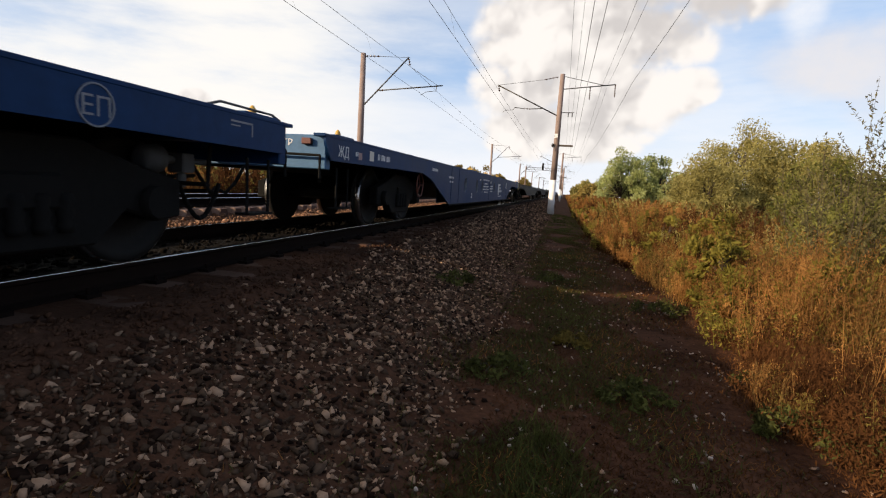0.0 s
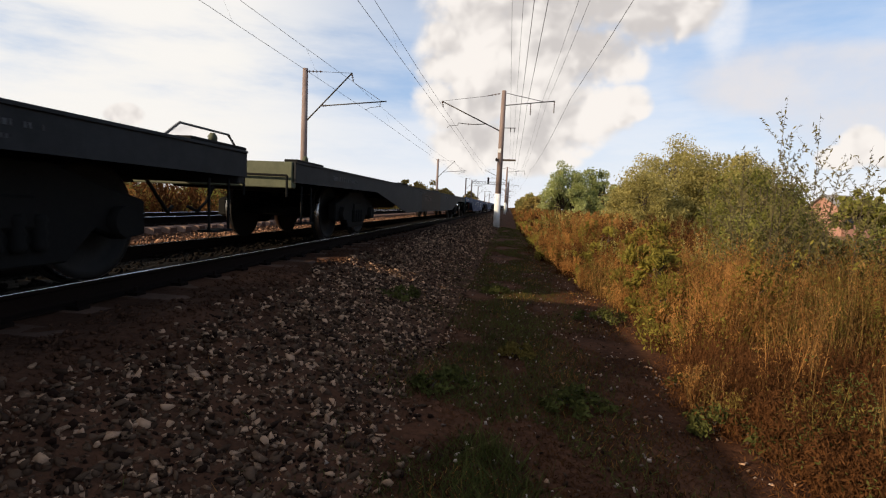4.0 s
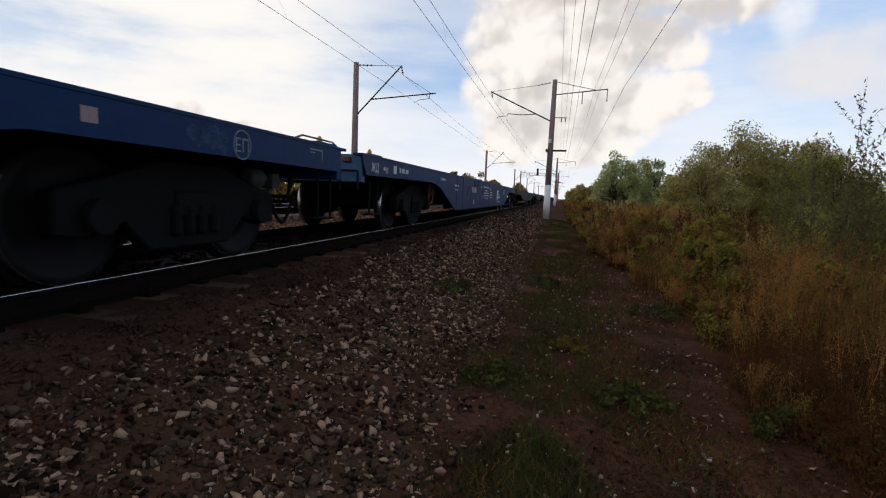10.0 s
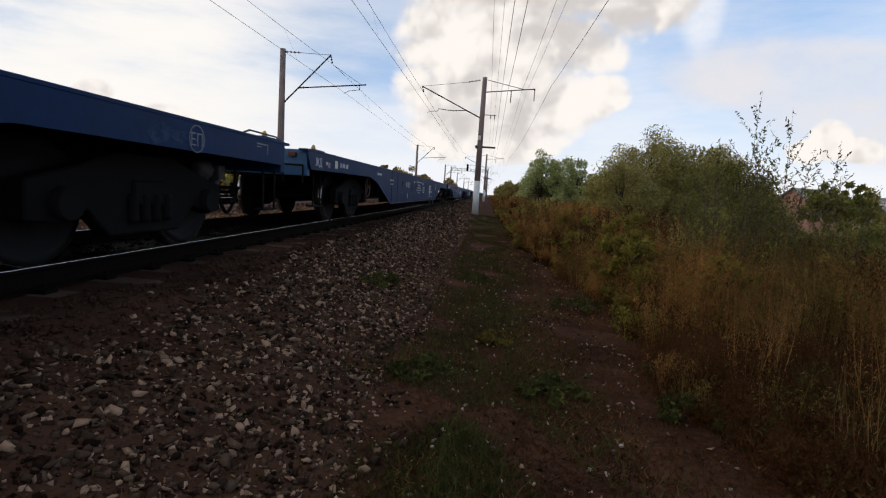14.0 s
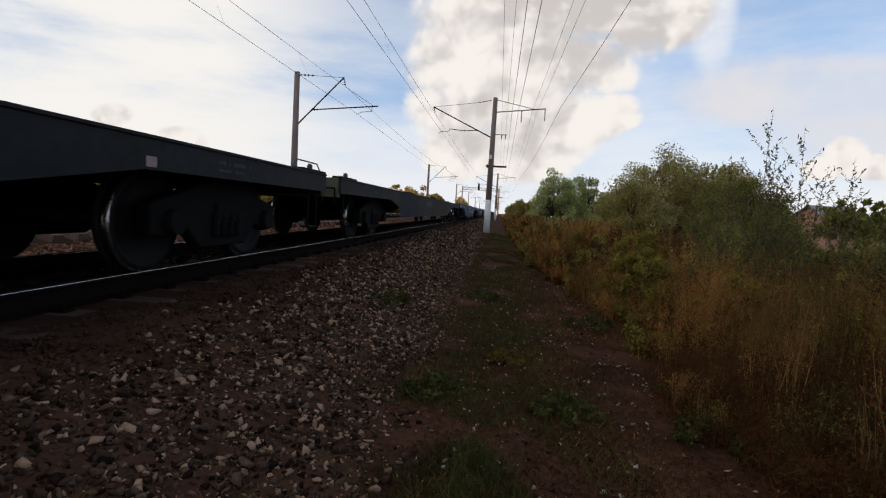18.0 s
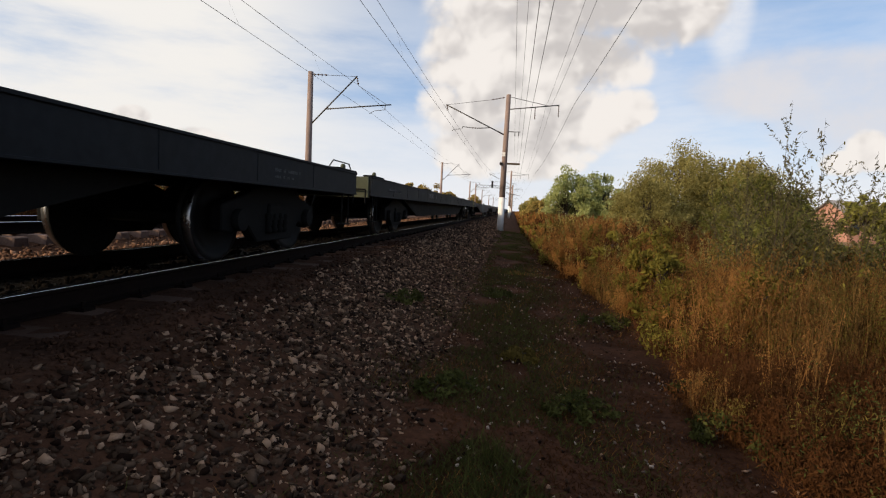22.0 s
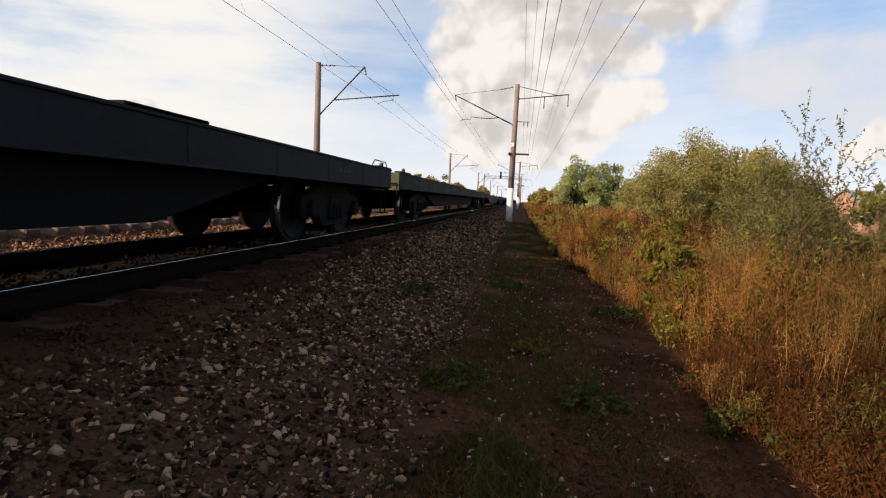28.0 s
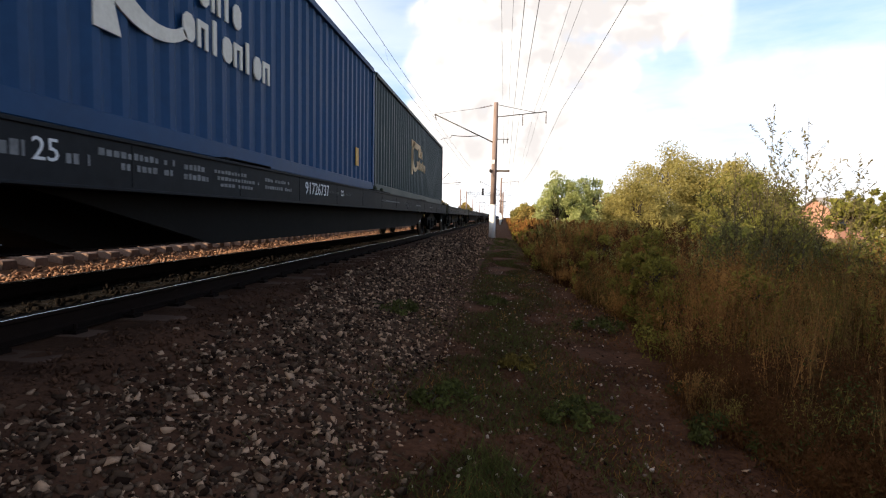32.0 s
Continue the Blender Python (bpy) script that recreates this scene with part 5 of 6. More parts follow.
def build_signal():
    top = tagged(new("signal_gantry"), "steel lattice gantry across the line with a black signal head", "railway signal")
    top.location = (0, 152, 0)
    for x in (-7.2, 3.6):
        bm = bmesh.new()
        rod(bm, (x, 0, -0.9), (x, 0, 8.3), 0.2, 0.16, seg=12)
        part("post", bm, "concrete", top)
    bm = bmesh.new()
    for z in (7.2, 7.9):
        rod(bm, (-7.2, 0, z), (3.6, 0, z), 0.05, seg=6)
    for i in range(12):
        x = -7.2 + i * 0.9
        rod(bm, (x, 0, 7.2), (x + 0.9, 0, 7.9), 0.03, seg=5)
        rod(bm, (x, 0, 7.9), (x + 0.9, 0, 7.2), 0.03, seg=5)
    part("lattice_beam", bm, "steel", top)
    bm = bmesh.new()
    for z in (7.5, 8.2, 8.9):
        lathe(bm, (-2.4, -0.1, z), (0, -1, 0), [(0, 0.33), (0.06, 0.33), (0.10, 0.2)], 16)
    box(bm, -2.62, -2.18, -0.1, 0.15, 7.3, 9.1)
    part("signal_head", bm, "black", top, "black signal head with round lamps")


build_signal()

# ---- plants ----
RNG = np.random.default_rng(7)


def leaves(points, size, name, mat, parent=None, flat=0.0, stretch=1.6, rise=0.0):
    """Small pointed leaves at points, each turned its own way."""
    n = len(points)
    a = RNG.normal(size=(n, 3))
    a[:, 2] = a[:, 2] * (1 - flat) + rise
    a /= np.linalg.norm(a, axis=1)[:, None] + 1e-9
    b = np.cross(a, RNG.normal(size=(n, 3)))
    b /= np.linalg.norm(b, axis=1)[:, None] + 1e-9
    s = (size * RNG.uniform(0.6, 1.4, n))[:, None]
    p = np.asarray(points)
    v = np.stack([p - a * s * stretch / 2, p + b * s * 0.32, p + a * s * stretch / 2, p - b * s * 0.32], 1).reshape(-1, 3)
    f = np.arange(4 * n).reshape(n, 4)
    return raw(name, v, f, mat, parent)


def ribbons(base, tip, width, bend, name, mat, parent=None):
    """Blades of grass or thin stems from base to tip, bowed by bend."""
    n = len(base)
    side = RNG.normal(size=(n, 3))
    side[:, 2] = 0
    side /= np.linalg.norm(side, axis=1)[:, None]
    mid = (base + tip) / 2 - bend * np.stack([RNG.normal(size=n), RNG.normal(size=n), np.zeros(n)], 1)
    w = np.broadcast_to(width, (n,))[:, None]
    v = np.stack([base - side * w / 2, base + side * w / 2, mid - side * w * 0.4, mid + side * w * 0.4, tip - side * w * 0.08, tip + side * w * 0.08], 1).reshape(-1, 3)
    k = np.arange(n)[:, None] * 6
    f = np.concatenate([k + [0, 1, 3, 2], k + [2, 3, 5, 4]], 0)
    return raw(name, v, f, mat, parent), mid


EDGE = ([-30, 0, 5, 7, 10, 15, 35, 80], [5.6, 5.6, 5.7, 5.8, 5.6, 5.15, 4.95, 4.9])


def weeds(plants, y0, y1, depth, h0, h1, stalks, per, name, mat, size, label, xoff=0.0, fuzz=0.05, power=1.2, low=0.3, lean=0.16, stretch=2.6, rise=1.3, tuft=1.0):
    """Plants of several stalks that spread from one foot, with fine leaves or seed heads along them."""
    y = RNG.uniform(y0, y1, plants)
    wave = np.array([noise.noise((b * 0.9, 2.0, 5.0)) + 0.6 * noise.noise((b * 2.3, 1.0, 5.0)) for b in y]) * 0.24
    x = np.interp(y, *EDGE) + xoff + 0.02 + wave + depth * RNG.uniform(0, 1, plants) ** power
    patch = np.array([noise.noise((a * 0.75, b * 0.55, sum(map(ord, mat)) * 1.37)) for a, b in zip(x, y)])
    keep = patch > -0.18 * tuft
    x, y, patch = x[keep], y[keep], patch[keep]
    plants = len(x)
    h = RNG.uniform(h0, h1, plants) * (1 + 0.7 * patch) * np.clip(0.42 + (x - xoff - np.interp(y, *EDGE)) * 0.60, 0.38, 1.0)
    k = np.repeat(np.arange(plants), stalks)
    n = len(k)
    z = np.array([lie(a) for a in x]) - 0.02
    out = RNG.normal(0, 1, (n, 2))
    base = np.stack([x[k] + out[:, 0] * 0.05, y[k] + out[:, 1] * 0.05, z[k]], 1)
    hh = np.minimum(h[k], 1.45 if xoff > -5 else 9.0) * RNG.uniform(0.6, 1.05, n)
    tip = base + np.stack([out[:, 0] * lean * hh, out[:, 1] * lean * hh, hh], 1)
    ob, mid = ribbons(base, tip, 0.004 + 0.004 * RNG.random(n), 0.03, name, mat)
    t = low + (1.02 - low) * RNG.beta(1.5, 1.1, (n, per))
    q = np.where(t[..., None] < 0.5, base[:, None] + (mid - base)[:, None] * (2 * t[..., None]), mid[:, None] + (tip - mid)[:, None] * (2 * t[..., None] - 1))
    q = q + RNG.normal(0, fuzz, (n, per, 3)) * (1.3 - t[..., None])
    leaves(q.reshape(-1, 3), size, "foliage", mat, ob, 0.0, stretch, rise)
    tagged(ob, label, "weeds", kind="stuff")
    return ob


RUST, STRAW, GREEN, BROWN = ("tall rust-brown dry weeds along the path", "tall straw-coloured dry grass along the path", "green weeds among the dry grass", "dark brown weeds gone to seed among the grass")
for y0, y1, f, size, dry, brown in ((0.2, 5.0, 1.0, 0.009, 0.14, 2.6), (5.0, 10, 1.0, 0.012, 0.9, 1.1), (10, 20, 0.75, 0.024, 1.15, 0.65), (20, 60, 0.42, 0.05, 1.2, 0.5)):
    a = (y1 - y0) * f
    weeds(int(44 * a * dry), y0, y1, 2.8, 0.8, 1.3, 12, 40, "dry_weeds", "weed", size, RUST, low=0.45, fuzz=0.045)
    weeds(int(20 * a * dry), y0, y1, 2.8, 0.65, 1.2, 11, 40, "olive_weeds", "olive_weed", size * 1.1, "olive-green feathery weeds along the path", low=0.35, fuzz=0.06)
    weeds(int(32 * a * brown), y0, y1, 2.8, 0.85, 1.35, 10, 44, "brown_weeds", "umber", size, BROWN, low=0.55, xoff=0.2, fuzz=0.06)
    weeds(int(30 * a * dry), y0, y1, 2.6, 0.65, 1.15, 14, 12, "dry_grass", "straw", size * 0.9, STRAW, low=0.25, fuzz=0.02, lean=0.10, power=1.8, stretch=3.5, rise=2.5)
    weeds(int(30 * a), y0, y1, 2.6, 0.25, 0.5, 8, 14, "brown_weeds", "umber", size * 1.6, "low brown litter under the weeds", low=0.0, fuzz=0.06, lean=0.5, tuft=3.0)
    weeds(int(12 * a * dry), y0, y1, 2.4, 0.5, 1.15, 8, 26, "green_weeds", "green", size * 2.4, GREEN, low=0.1, fuzz=0.06, lean=0.28, stretch=1.7, rise=0.0, tuft=0.2)
for y0, y1, size in ((8, 14, 0.02), (14, 24, 0.03), (24, 60, 0.05)):
    weeds(int((y1 - y0) * 13), y0, y1, 2.6, 0.75, 1.3, 11, 34, "pale_grass", "willow", size, "pale olive feathery grass along the path", low=0.4, fuzz=0.05, xoff=0.25, tuft=0.8)
weeds(420, 0.2, 5.0, 2.6, 0.45, 0.8, 12, 30, "brown_weeds", "umber", 0.013, "dense low brown weeds at the foot of the taller ones", low=0.05, fuzz=0.07, lean=0.4, tuft=4.0)
weeds(45, 0.6, 6.0, 1.2, 0.35, 0.6, 10, 26, "green_weeds", "turf", 0.015, "dark green weeds at the edge of the path", low=0.05, fuzz=0.06, lean=0.4, tuft=1.0, stretch=1.8, rise=0.2)
weeds(500, 60, 240, 4.0, 0.9, 1.5, 6, 12, "dry_weeds", "weed", 0.15, RUST)
weeds(160, 0.5, 9, 3.5, 0.7, 1.2, 11, 14, "dry_grass", "straw", 0.03, "straw-coloured grass behind the weeds", xoff=2.6)


# the overgrown strip beyond the second track
for name, mat, n, h0, h1, label in (("brown_weeds", "umber", 700, 1.3, 2.1, "brown weeds beyond the far track"), ("dry_weeds", "weed", 420, 1.0, 1.8, "rust-brown weeds beyond the far track"), ("green_weeds", "leaf", 260, 1.2, 2.2, "green brush beyond the far track")):
    weeds(n, -6, 75, 3.5, h0, h1, 10, 22, name, mat, 0.07, label, xoff=-16.2, low=0.1, fuzz=0.12, tuft=3.0)


def grass_far(n, x0, x1, y0, y1, h, name, label, mat="straw"):
    x, y = RNG.uniform(x0, x1, n), RNG.uniform(y0, y1, n)
    base = np.stack([x, y, [lie(a) for a in x]], 1)
    hh = h * RNG.uniform(0.5, 1.3, n)
    tip = base + np.stack([RNG.normal(0, 0.2, n) * hh, RNG.normal(0, 0.2, n) * hh, hh], 1)
    ob, _ = ribbons(base, tip, 0.03, 0.05, name, mat)
    tagged(ob, label, "grass", kind="stuff")


grass_far(9000, -14, -7.6, -1, 70, 0.55, "dry_grass", "dry orange grass on the far side of the tracks", "weed")
grass_far(5000, 9, 26, 0, 60, 0.7, "dry_grass", "dry yellow grass of the meadow", "straw")
grass_far(5000, -30, -12, 0, 90, 0.8, "dry_grass", "dry yellow grass of the meadow", "straw")


def turf(n, x0, x1, y0, y1, h, mat, label, clump=0.0):
    x, y = RNG.normal((x0 + x1) / 2, (x1 - x0) / 3, n), y0 + (y1 - y0) * RNG.random(n) ** 1.5
    keep = np.array([noise.noise((a * 1.4, b * 0.8, 9.0)) > clump for a, b in zip(x, y)])
    x, y = x[keep], y[keep]
    n = len(x)
    base = np.stack([x, y, [rough_lie(a, b) - 0.005 for a, b in zip(x, y)]], 1)
    hh = h * RNG.uniform(0.4, 1.4, n)
    tip = base + np.stack([RNG.normal(0, 0.5, n) * hh, RNG.normal(0, 0.5, n) * hh, hh], 1)
    ob, _ = ribbons(base, tip, 0.007, 0.02, "turf", mat)
    tagged(ob, label, "grass", kind="stuff")


turf(64000, 3.35, 4.85, 1.2, 36, 0.05, "turf", "short dark green turf on the trodden path", -0.16)
turf(60000, 3.0, 6.1, 1.0, 20, 0.03, "umber", "short brown dead grass on the path", -0.35)
turf(9000, 3.2, 5.4, 1.2, 14, 0.045, "weed", "short rust-coloured dead grass on the path", 0.12)
turf(420, 3.85, 4.2, 2.2, 3.0, 0.13, "turf", "tuft of fresh green grass on the path", -0.9)


def branch(bm, p, q, r0, r1, sag=0.12, n=4):
    """A bowed, tapered limb from p to q."""
    p, q = Vector(p), Vector(q)
    side = Vector((random.gauss(0, sag), random.gauss(0, sag), random.gauss(sag, sag))) * (q - p).length
    last, rl = p, r0
    for i in range(1, n + 1):
        t = i / n
        c = p.lerp(q, t) + side * (4 * t * (1 - t)) * 0.5
        r = r0 + (r1 - r0) * t
        rod(bm, last, c, rl, r, seg=6 if r0 > 0.02 else 4)
        last, rl = c, r


def build_tree(name, x, y, height, width, clumps, mat, leaf_size, per, label, category, trunk=0.05, base=0.1, shoots=0, stems=5):
    """Stems that fork to clumps of leaves, which fill a ragged dome; shoots stand up out of it."""
    top = tagged(new(name), label, category)
    top.location = (x, y, lie(x))
    forks, wood = [], []
    for i in range(stems):
        a = math.tau * (i + random.random()) / stems
        d = width * 0.22 * random.uniform(0.2, 1.0) if stems > 1 else 0.0
        f = Vector((math.cos(a) * d, math.sin(a) * d, height * random.uniform(0.25, 0.45)))
        wood.append(bmesh.new())
        branch(wood[-1], (math.cos(a) * 0.08 * width * (stems > 1), math.sin(a) * 0.08 * width * (stems > 1), -0.05), f, trunk, trunk * 0.6)
        forks.append(f)
    pts = []
    for i in range(clumps):
        a, s = random.uniform(0, math.tau), random.random()
        u = math.sqrt(random.uniform(0.02, 1.0))
        lump = 0.82 + 0.25 * noise.noise((math.cos(a) * 1.3 + x, math.sin(a) * 1.3 + y, 0.0))
        roof = height * (1 - 0.55 * u ** 2.2) * lump * 1.08
        z = max(base * height, roof * (0.25 + 0.75 * s ** 0.45))
        c = Vector((math.cos(a) * u * width / 2, math.sin(a) * u * width / 2, z))
        k = min(range(stems), key=lambda w: (forks[w] - c).length)
        branch(wood[k], forks[k], c, trunk * 0.4, 0.004)
        r = width * random.uniform(0.05, 0.10)
        m = int(per / clumps)
        d = RNG.normal(0, 1, (m, 3))
        d *= (RNG.random((m, 1)) ** 0.45) / np.linalg.norm(d, axis=1)[:, None]
        pts.append(np.array(c) + d * (r * 1.75, r * 1.75, r * 1.5))
    for i in range(shoots):
        a, u = random.uniform(0, math.tau), random.uniform(0, 0.42) * width
        z0 = height * (0.76 - 0.4 * (2 * u / width) ** 2)
        p = Vector((math.cos(a) * u, math.sin(a) * u, z0))
        q = p + Vector((random.gauss(0, 0.08), random.gauss(0, 0.08), random.uniform(0.07, 0.13) * height))
        k = min(range(stems), key=lambda w: (forks[w] - p).length)
        branch(wood[k], forks[k], p, 0.014, 0.010, 0.03, 2)
        branch(wood[k], p, q, 0.010, 0.003, 0.03, 3)
        t = RNG.random((int(per / clumps / 3), 1))
        pts.append(np.array(p) * (1 - t) + np.array(q) * t + RNG.normal(0, 0.02 * width / 3, (len(t), 3)))
    for bm in wood:
        part("stem" if stems > 1 else "trunk", bm, "bark", top)
    q = np.concatenate(pts)
    q[:, 2] = np.maximum(q[:, 2], 0.03)
    leaves(q, leaf_size, "crown", mat, top)
    return top


# the olive willow thicket, the green trees behind it and the bushes along the edge
build_tree("willow_bush", 9.9, 20.0, 4.45, 3.9, 150, "willow", 0.055, 46000, "big olive-yellow willow bush beside the weeds", "bush", 0.05, 0.1, 18, 8)
build_tree("willow_bush", 11.8, 19.6, 4.4, 3.4, 130, "willow", 0.055, 36000, "big olive-yellow willow bush beside the weeds", "bush", 0.05, 0.1, 16, 8)
build_tree("willow_bush", 8.3, 17.0, 3.2, 2.4, 80, "willow", 0.05, 17000, "olive willow bush standing in brown weeds", "bush", 0.03, 0.1, 10, 7)
build_tree("willow_bush", 10.6, 14.6, 3.3, 2.8, 90, "leaf", 0.05, 20000, "green-leaved bush beside the weeds", "bush", 0.03, 0.1, 10, 7)
build_tree("maple_tree", 8.4, 40.0, 5.1, 3.8, 90, "maple", 0.11, 14000, "young green broad-leaved tree behind the weeds", "tree", 0.09, 0.15, 14, 3)
build_tree("maple_tree", 10.8, 41.0, 5.4, 3.9, 90, "maple", 0.11, 14000, "young green broad-leaved tree behind the weeds", "tree", 0.09, 0.15, 14, 3)
build_tree("low_bush", 7.4, 68.0, 3.4, 4.0, 50, "autumn", 0.22, 5000, "low yellowish bush by the far part of the path", "bush")
build_tree("low_bush", 7.8, 95.0, 4.2, 5.0, 50, "willow", 0.3, 5000, "low yellowish bush by the far part of the path", "bush")
build_tree("green_shrub", 8.3, 8.8, 1.9, 1.9, 60, "leaf", 0.05, 10000, "dark green shrub under tall shoots", "bush", 0.02, 0.08, 12, 7)
build_tree("green_shrub", 9.7, 8.4, 1.75, 1.7, 50, "leaf", 0.05, 8000, "dark green shrub under tall shoots", "bush", 0.02, 0.08, 10, 7)
for gx, gy, gh in ((6.4, 8.6, 1.3), (6.7, 9.8, 1.45), (6.2, 11.0, 1.3), (6.7, 6.0, 1.15), (6.2, 13.5, 1.4), (6.1, 6.4, 0.8)):
    build_tree("green_shrub", gx, gy, gh, gh * 0.8, 26, "green", 0.06, 2400, "yellow-green leafy shrub among dry weeds", "bush", 0.012, 0.1, 5, 6)
build_tree("green_shrub", 6.25, 7.4, 1.15, 0.9, 34, "green", 0.055, 2600, "yellow-green leafy shrub at the edge of the path", "bush", 0.012, 0.1, 6, 6)


for x, y, hh, w, mat, lab in ((2.75, 6.4, 0.16, 0.55, "turf", "dark"), (3.63, 3.94, 0.12, 0.5, "turf", "dark"), (4.22, 4.94, 0.13, 0.35, "olive_weed", "olive"), (4.63, 3.78, 0.12, 0.5, "turf", "dark"), (5.35, 6.9, 0.2, 0.6, "turf", "dark"),
                              (5.55, 3.55, 0.18, 0.4, "turf", "dark"), (5.62, 4.3, 0.2, 0.4, "turf", "dark"), (3.9, 8.5, 0.12, 0.5, "turf", "dark")):
    build_tree("low_weed", x, y, hh, w, 16, mat, 0.028, 900, lab + " low weed growing on the path", "weed", 0.004, 0.08, 0, 6)


def tall_shoot(x, y, height, lean, depth):
    """An upright shoot with long slanting side twigs, each set with pairs of narrow leaves."""
    top = tagged(new("tall_shoot"), "tall thin willow shoot with rows of narrow leaves", "shoot", "tall shoots over the shrubs")
    top.location = (x, y, lie(x))
    bm, pts = bmesh.new(), []
    n = 15
    p = Vector((0, 0, 0))
    way = Vector((lean, depth, 1)).normalized()
    turn = random.uniform(0, math.tau)
    for i in range(n):
        q = p + way * height / n
        rod(bm, p, q, 0.0065 * (1 - 0.85 * i / n), 0.0065 * (1 - 0.85 * (i + 1) / n), seg=5)
        if 3 <= i < n - 2:
            for _ in range(2):
                turn += 2.4
                w = Vector((math.cos(turn) * 0.75, math.sin(turn) * 0.75, 0.8)).normalized()
                ln = height * 0.36 * (1.02 - i / n) * random.uniform(0.6, 1.1) + 0.06
                e = q + w * ln
                m = max(5, int(ln / 0.023))
                last = q
                for k in range(1, m + 1):
                    c = q.lerp(e, k / m) + Vector((0, 0, 0.10 * ln * (k / m) ** 2))
                    if k % 3 == 0 or k == m:
                        rod(bm, last, c, 0.0020, 0.0013, seg=3)
                        last = c
                    pts.append(c + Vector([random.gauss(0, 0.011) for _ in range(3)]))
        if i > 3:
            pts += [p.lerp(q, k / 5) + Vector([random.gauss(0, 0.016) for _ in range(3)]) for k in range(5)]
        p = q
        way = (way + Vector((random.gauss(0, 0.006), random.gauss(0, 0.006), 0))).normalized()
    tagged(part("stem", bm, "bark", top), kind="stuff")
    tagged(leaves(np.array(pts), 0.0265, "twig_leaves", "twig", top, 0.0, 2.1, 0.6), kind="stuff")


for x, y, hgt, lean, depth in ((7.15, 7.0, 3.05, 0.01, 0.0), (6.95, 7.1, 2.45, -0.05, 0.03), (7.3, 7.2, 2.6, 0.05, 0.0), (7.66, 7.0, 2.85, 0.01, 0.0), (7.5, 7.3, 2.4, 0.03, 0.04), (7.85, 7.3, 2.4, 0.08, 0.0),
                               (8.1, 7.0, 2.5, 0.10, 0.02), (8.3, 7.4, 2.2, 0.16, 0.0), (6.8, 7.4, 2.1, -0.10, 0.05), (7.1, 7.5, 2.2, 0.0, 0.06), (8.0, 7.7, 2.1, 0.06, 0.05), (8.55, 7.2, 2.0, 0.20, 0.0), (7.4, 7.6, 2.3, 0.10, 0.0), (6.9, 7.0, 2.0, -0.14, 0.0), (7.75, 7.5, 2.0, -0.06, 0.0), (8.2, 7.6, 1.9, 0.0, 0.0)):
    tall_shoot(x + 0.2, y, hgt, lean, depth)

for x, y, hh in ((-20, 190, 9), (-26, 205, 11), (-33, 210, 12), (-40, 215, 12), (-47, 220, 11), (-55, 210, 12), (-64, 230, 13), (-14, 240, 9), (-75, 240, 12)):
    build_tree("autumn_tree", x, y, hh, hh * 0.8, 40, "autumn", 0.7, 2400, "distant tree in yellow-green autumn leaf", "tree", 0.2, 0.2, 0, 1)
for x, y, hh, mt in ((29, 40, 4.6, "leaf"), (33, 44, 4.2, "leaf"), (40, 52, 4.6, "willow"), (52, 60, 5.2, "leaf"), (60, 62, 5.5, "leaf"), (24, 70, 5, "willow"), (18, 80, 5.5, "leaf"), (15, 120, 6, "willow"), (48, 110, 7, "autumn")):
    build_tree("distant_tree", x, y, hh, hh * 0.7, 36, mt, 0.24, 2400, "distant rounded tree on the meadow", "tree", 0.1, 0.1, 0, 2)


def far_woods():
    pts = []
    for x0, x1, y in ((-900, -90, 700), (70, 900, 700), (-500, -120, 420), (160, 500, 420)):
        for x in np.arange(x0, x1, 9.0):
            c = np.array([x + RNG.normal(0, 4), y + RNG.normal(0, 25), -1])
            hgt = RNG.uniform(8, 16)
            pts.append(c + RNG.normal(0, 1, (60, 3)) * (3.5, 3.5, hgt * 0.25) + (0, 0, hgt * 0.5))
    q = np.concatenate(pts)
    q[:, 2] = np.maximum(q[:, 2], -0.8)
    tagged(leaves(q, 3.2, "far_woods", "leaf"), "far dark woods along the horizon", "woods", kind="stuff")


far_woods()

# ---- houses over the meadow ----


def build_house(x, y, w, d, h, roof, wall, rz, label):
    top = tagged(new("house"), label, "house")
    top.matrix_basis = pose(x, y, -0.9, 0, 0, rz)
    bm = bmesh.new()
    box(bm, -w / 2, w / 2, -d / 2, d / 2, 0, h)
    part("wall", bm, wall, top)
    bm = bmesh.new()
    slab(bm, [(-d / 2 - 0.4, h), (0, h + roof), (d / 2 + 0.4, h), (d / 2 + 0.4, h + 0.15), (0, h + roof + 0.18), (-d / 2 - 0.4, h + 0.15)], -w / 2 - 0.3, w / 2 + 0.3)
    part("roof", bm, "slate", top)
    bm = bmesh.new()
    slab(bm, [(-d / 2, h), (0, h + roof), (d / 2, h)], -w / 2 + 0.01, w / 2 - 0.01)
    part("gable", bm, wall, top)
    for i in range(3):
        bm = bmesh.new()
        c = -w / 2 + w * (i + 0.5) / 3
        box(bm, c - 0.5, c + 0.5, -d / 2 - 0.03, -d / 2 + 0.02, h * 0.35, h * 0.8)
        part("window", bm, "glass", top)


build_house(39.5, 60, 4.5, 5, 2.6, 1.6, "brick", 12, "small pink brick house behind bushes")
build_house(52, 72, 9, 6, 1.9, 1.2, "plaster", -8, "low shed with a pale grey sheet roof")
build_house(80, 95, 16, 9, 3.4, 1.6, "plaster", -5, "long white plastered building across the meadow")

# ---- moving cloud before the sun ----


